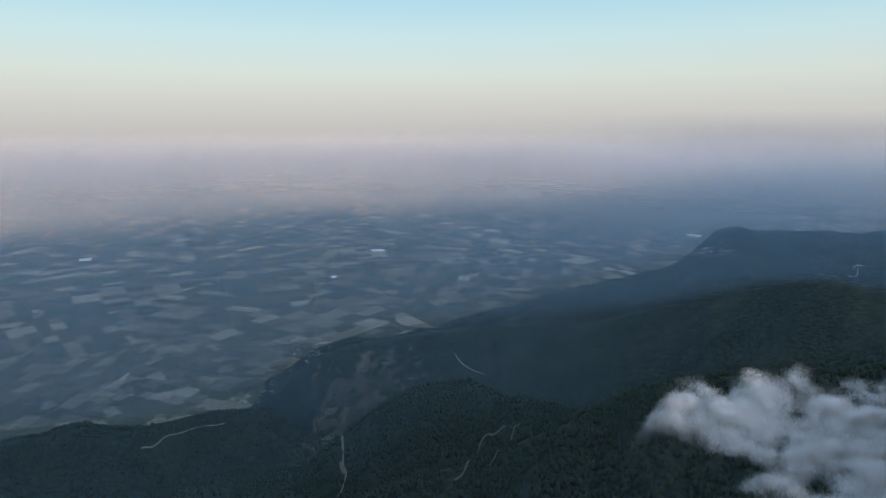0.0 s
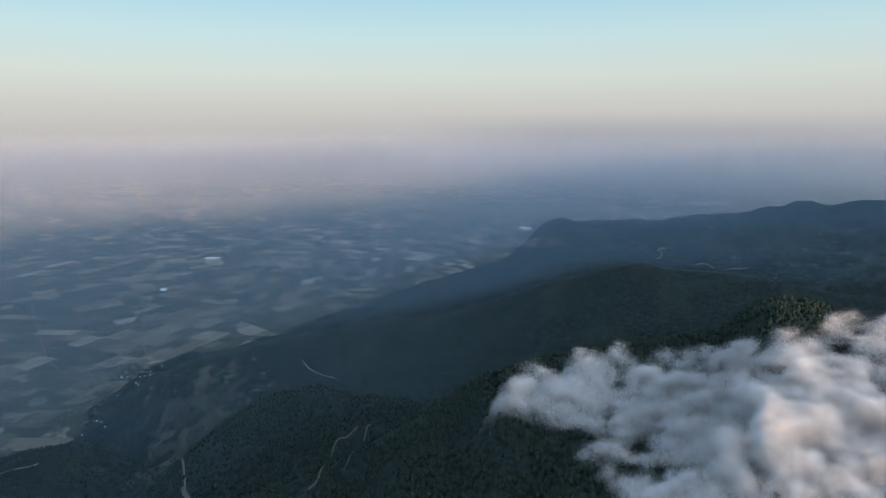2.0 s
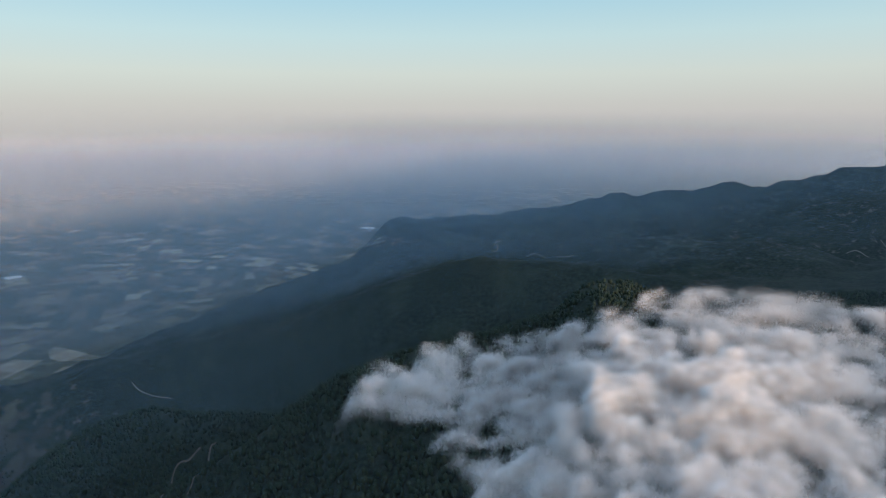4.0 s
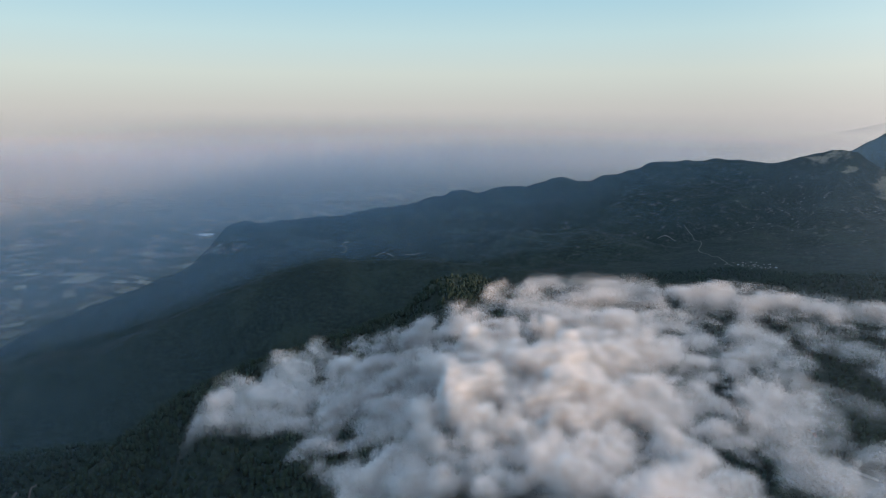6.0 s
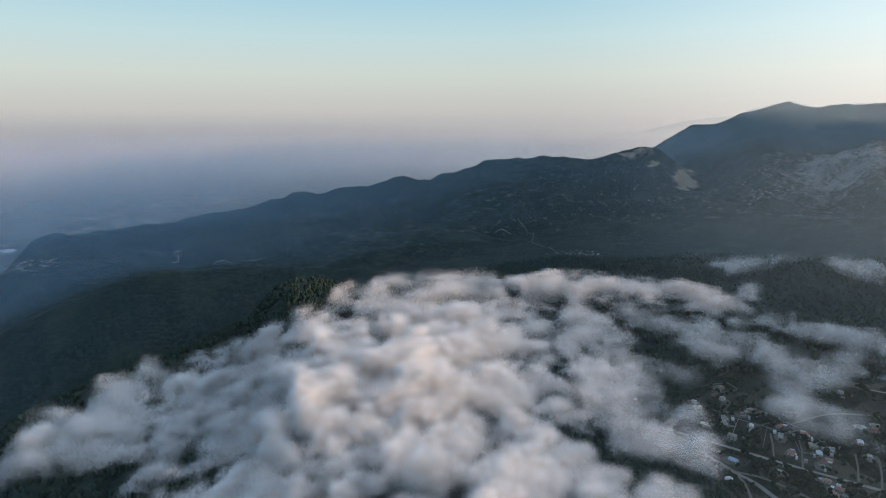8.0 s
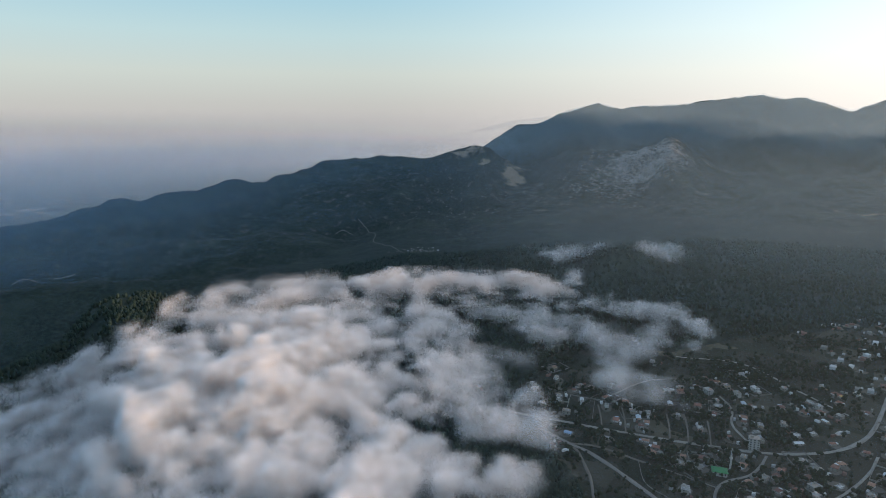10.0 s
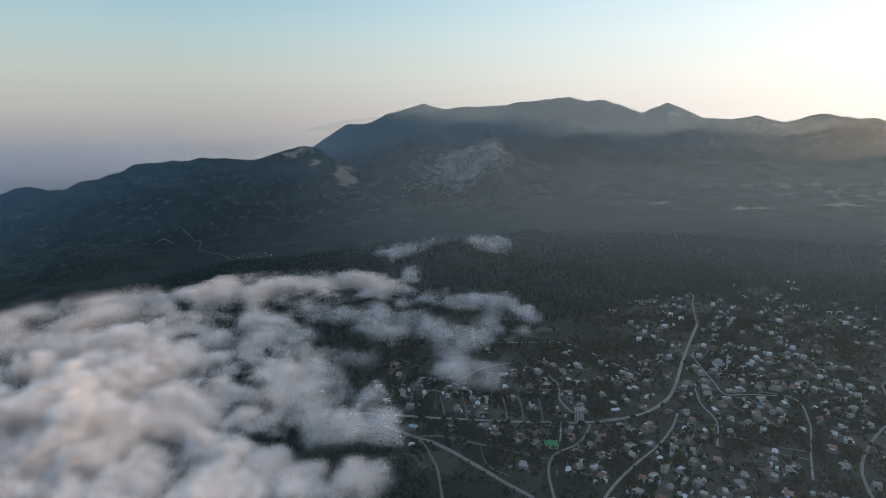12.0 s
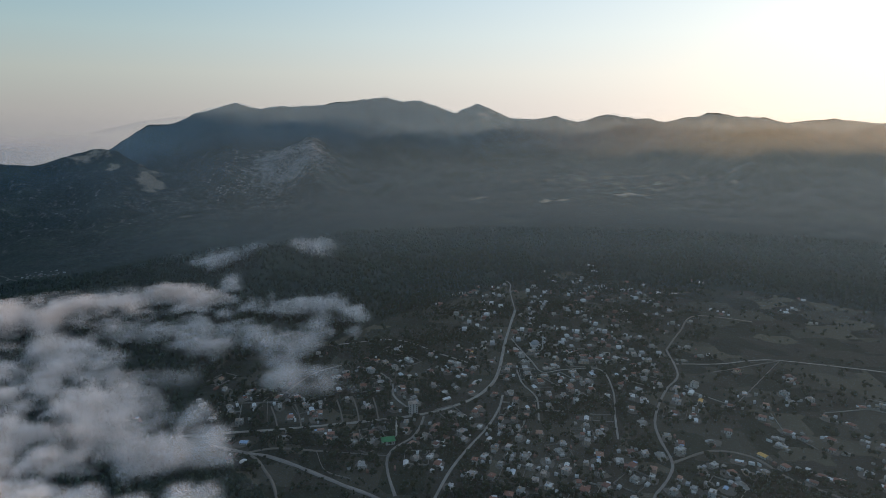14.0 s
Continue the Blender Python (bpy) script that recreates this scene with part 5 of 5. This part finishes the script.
def scatter(a0, a1, r0, r1, n, seed, keep):
    g = np.random.default_rng(seed)
    r = np.sqrt(g.uniform(r0 * r0, r1 * r1, n))
    az = g.uniform(a0, a1, n)
    x, y = r * np.sin(np.radians(az)), r * np.cos(np.radians(az))
    k = keep(az, r, x, y, g.random(n))
    for p, wide in CLEAR:
        lo, hi = p.min(0) - 20, p.max(0) + 20
        c = np.nonzero(k & (x > lo[0]) & (x < hi[0]) & (y > lo[1]) & (y < hi[1]))[0]
        if len(c):
            k[c] &= np.min(np.hypot(x[c, None] - p[None, :, 0], y[c, None] - p[None, :, 1]), 1) > wide / 2 + 3.5
    return x[k], y[k], g.uniform(0.7, 1.25, int(k.sum()))


def on_spur(az, r, x, y, u):
    return (u < 0.25 + 0.9 * sstep(-0.25, 0.2, fbm(x / 60, y / 60, 52, 3)))


x, y, s = scatter(-14, 62, 560, 1480, 34000, 11, on_spur)
grove("hill_forest", "dense dark pine forest on the plateau edge", x, y, s * 10.5, "pine", PINE)
edge_r = lambda az: np.interp(az, [78, 82, 94, 107, 116, 124, 130, 141], [500, 900, 985, 1230, 1450, 1340, 1390, 1330])
x, y, s = scatter(-52, -8, 900, 2150, 16000, 14, lambda az, r, x, y, u: (ground_z(x, y) > PLAIN + 90) & (u < (1 - 0.75 * sstep(-24, -12, az) * sstep(1250, 1500, r))) & (u < 0.15 + 0.8 * sstep(-0.2, 0.25, fbm(x / 80, y / 80, 59, 3))))
grove("foothill_forest", "dark scrub forest on the foothills", x, y, s * 9.0, "pine", PINE)
x, y, s = scatter(60, 143, 560, 1950, 42000, 12, lambda az, r, x, y, u: (r > edge_r(az)) & (u < 0.3 + 0.8 * sstep(-0.2, 0.2, fbm(x / 70, y / 70, 57, 3))))
grove("plateau_forest", "dark pine forest behind the village", x, y, s * 10.0, "pine", PINE)
x, y, s = scatter(74, 87, 440, 660, 3200, 15, lambda az, r, x, y, u: (az < np.interp(r, [440, 520, 560, 600, 640], [87.5, 87.5, 86.3, 84.5, 82.5])) & (u < 0.9))
grove("roadside_wood", "dense dark wood beside the country road", x, y, s * 9.0, "pine", PINE)
CRAG = leaves("limestone", [(0.0, (0.12, 0.113, 0.108)), (0.5, (0.19, 0.178, 0.17)), (1.0, (0.28, 0.258, 0.245))])


def on_crag(az, r, x, y, u):
    peak = np.exp(-((az - 91.5) / 3.0) ** 2 - ((r - 3100) / 190) ** 2)
    side = 0.5 * np.exp(-((az - 88) / 4.5) ** 2 - ((r - 2980) / 220) ** 2)
    speck = 0.06 * np.exp(-((az - 79) / 7.0) ** 2 - ((r - 2950) / 330) ** 2)
    clump = sstep(0.0, 0.4, fbm(x / 80, y / 80, 151, 4, 0.65)) ** 0.8
    return u < (peak + side + speck) * clump


x, y, s = scatter(66, 98, 2550, 3400, 42000, 21, on_crag)
grove("limestone_rocks", "pale limestone boulders and ledges on the mountain", x, y, s * s * 7.0, "rock", CRAG)
sx, sy = np.array([q[0] for q in SITES]), np.array([q[1] for q in SITES])


def by_houses(az, r, x, y, u):
    near = np.array([np.min(np.hypot(sx - a, sy - b)) for a, b in zip(x, y)])
    away = np.array([np.min(np.hypot(allp[:, 0] - a, allp[:, 1] - b) - allw / 2) for a, b in zip(x, y)])
    dense = sstep(-0.1, 0.25, fbm(x / 55, y / 55, 58, 3))
    return (near > 7.5) & (away > 2.5) & (r < edge_r(az) + 10) & (u < (0.2 + 0.8 * dense) * np.interp(near, [0, 30, 80, 140], [1, 0.9, 0.25, 0.04]) * (1 - 0.75 * sstep(124, 129, az) * sstep(620, 720, r)) * (1 + 0.8 * sstep(720, 600, r)))


x, y, s = scatter(81, 143, 480, 1460, 30000, 13, by_houses)
grove("village_trees", "dark garden and orchard trees between the houses", x, y, s * s * 6.0, "broad", LEAF)
# trees along the country road
p = sight_path([(85.3, -28.51), (87.6, -29.15), (91.8, -31.0), (94.5, -32.24), (97.3, -33.25)], 5.0)
side = np.gradient(p, axis=0)
side = np.stack([-side[:, 1], side[:, 0]], -1) / np.hypot(side[:, 0], side[:, 1])[:, None] * np.where(np.arange(len(p)) % 2, 7.0, -7.0)[:, None]
p = p + side
grove("roadside_trees", "row of bushes along the country road", p[:, 0] + rng.normal(0, 0.8, len(p)), p[:, 1] + rng.normal(0, 0.8, len(p)), rng.uniform(2.5, 4.5, len(p)), "broad", LEAF)

def town(az, el, n, wide, deep, size, name, label):
    out = []
    for _ in range(n):
        a, b = az + rng.normal(0, wide), el + rng.normal(0, deep)
        q = spot(a, b)
        out.append((q[0], q[1], rng.uniform(0, 3.1)))
    far_houses(name, label, out, size, TOWN)


town(-14.3, -20.4, 190, 1.5, 0.6, 3.0, "foothill_town", "pale houses of a small town at the foot of the hills")
town(-17.4, -23.0, 60, 1.4, 0.75, 2.8, "foothill_hamlet", "scattered pale farmhouses by a country road")
town(-31.7, -21.1, 50, 2.4, 0.7, 2.8, "plain_hamlet", "scattered pale farmhouses among orchards on the plain")
town(-25.0, -21.3, 70, 6.0, 1.3, 2.6, "scattered_farms", "scattered pale farmhouses on the near plain")
town(5.8, -13.4, 190, 1.8, 0.38, 2.6, "plain_village", "pale houses of a village on the plain")
town(22.6, -10.95, 320, 1.8, 0.3, 2.4, "valley_town", "pale roofs of a town below the cliff")
town(-26.0, -11.5, 40, 2.2, 0.25, 2.6, "far_hamlet", "tiny pale houses far across the plain")
town(70.4, -11.9, 50, 1.0, 0.2, 2.5, "valley_hamlet", "cluster of pale houses in the dark valley")
town(-19.6, -13.6, 16, 1.0, 0.12, 3.6, "roadside_sheds", "pale sheds beside the highway")


def glasshouse(az, el, w, d, turn):
    e = tagged(new("greenhouse", None), "pale plastic-covered greenhouse on the plain", "greenhouse", "greenhouses")
    n = max(3, int(w / 12))
    bm = None
    for i in range(n):
        bay = part("bay", gable(d, w / n, 3.0, 2.5, 0.0), FILM, e) if bm is None else again(bm, 0, (i - n / 2 + 0.5) * w / n, 0)
        if bm is None:
            bm = bay
            bay.location = (0, (0.5 - n / 2) * w / n, 0)
    part("wall", boxes((-d / 2, d / 2, -w / 2, w / 2, -2, 3.0)), FILM, e)
    put(e, az, el, turn, 0.5)


glasshouse(-30.5, -10.92, 90, 60, 20)
glasshouse(-6.2, -11.72, 80, 70, 35)
glasshouse(22.2, -9.65, 130, 60, 10)
glasshouse(-10.3, -14.01, 70, 30, 15)
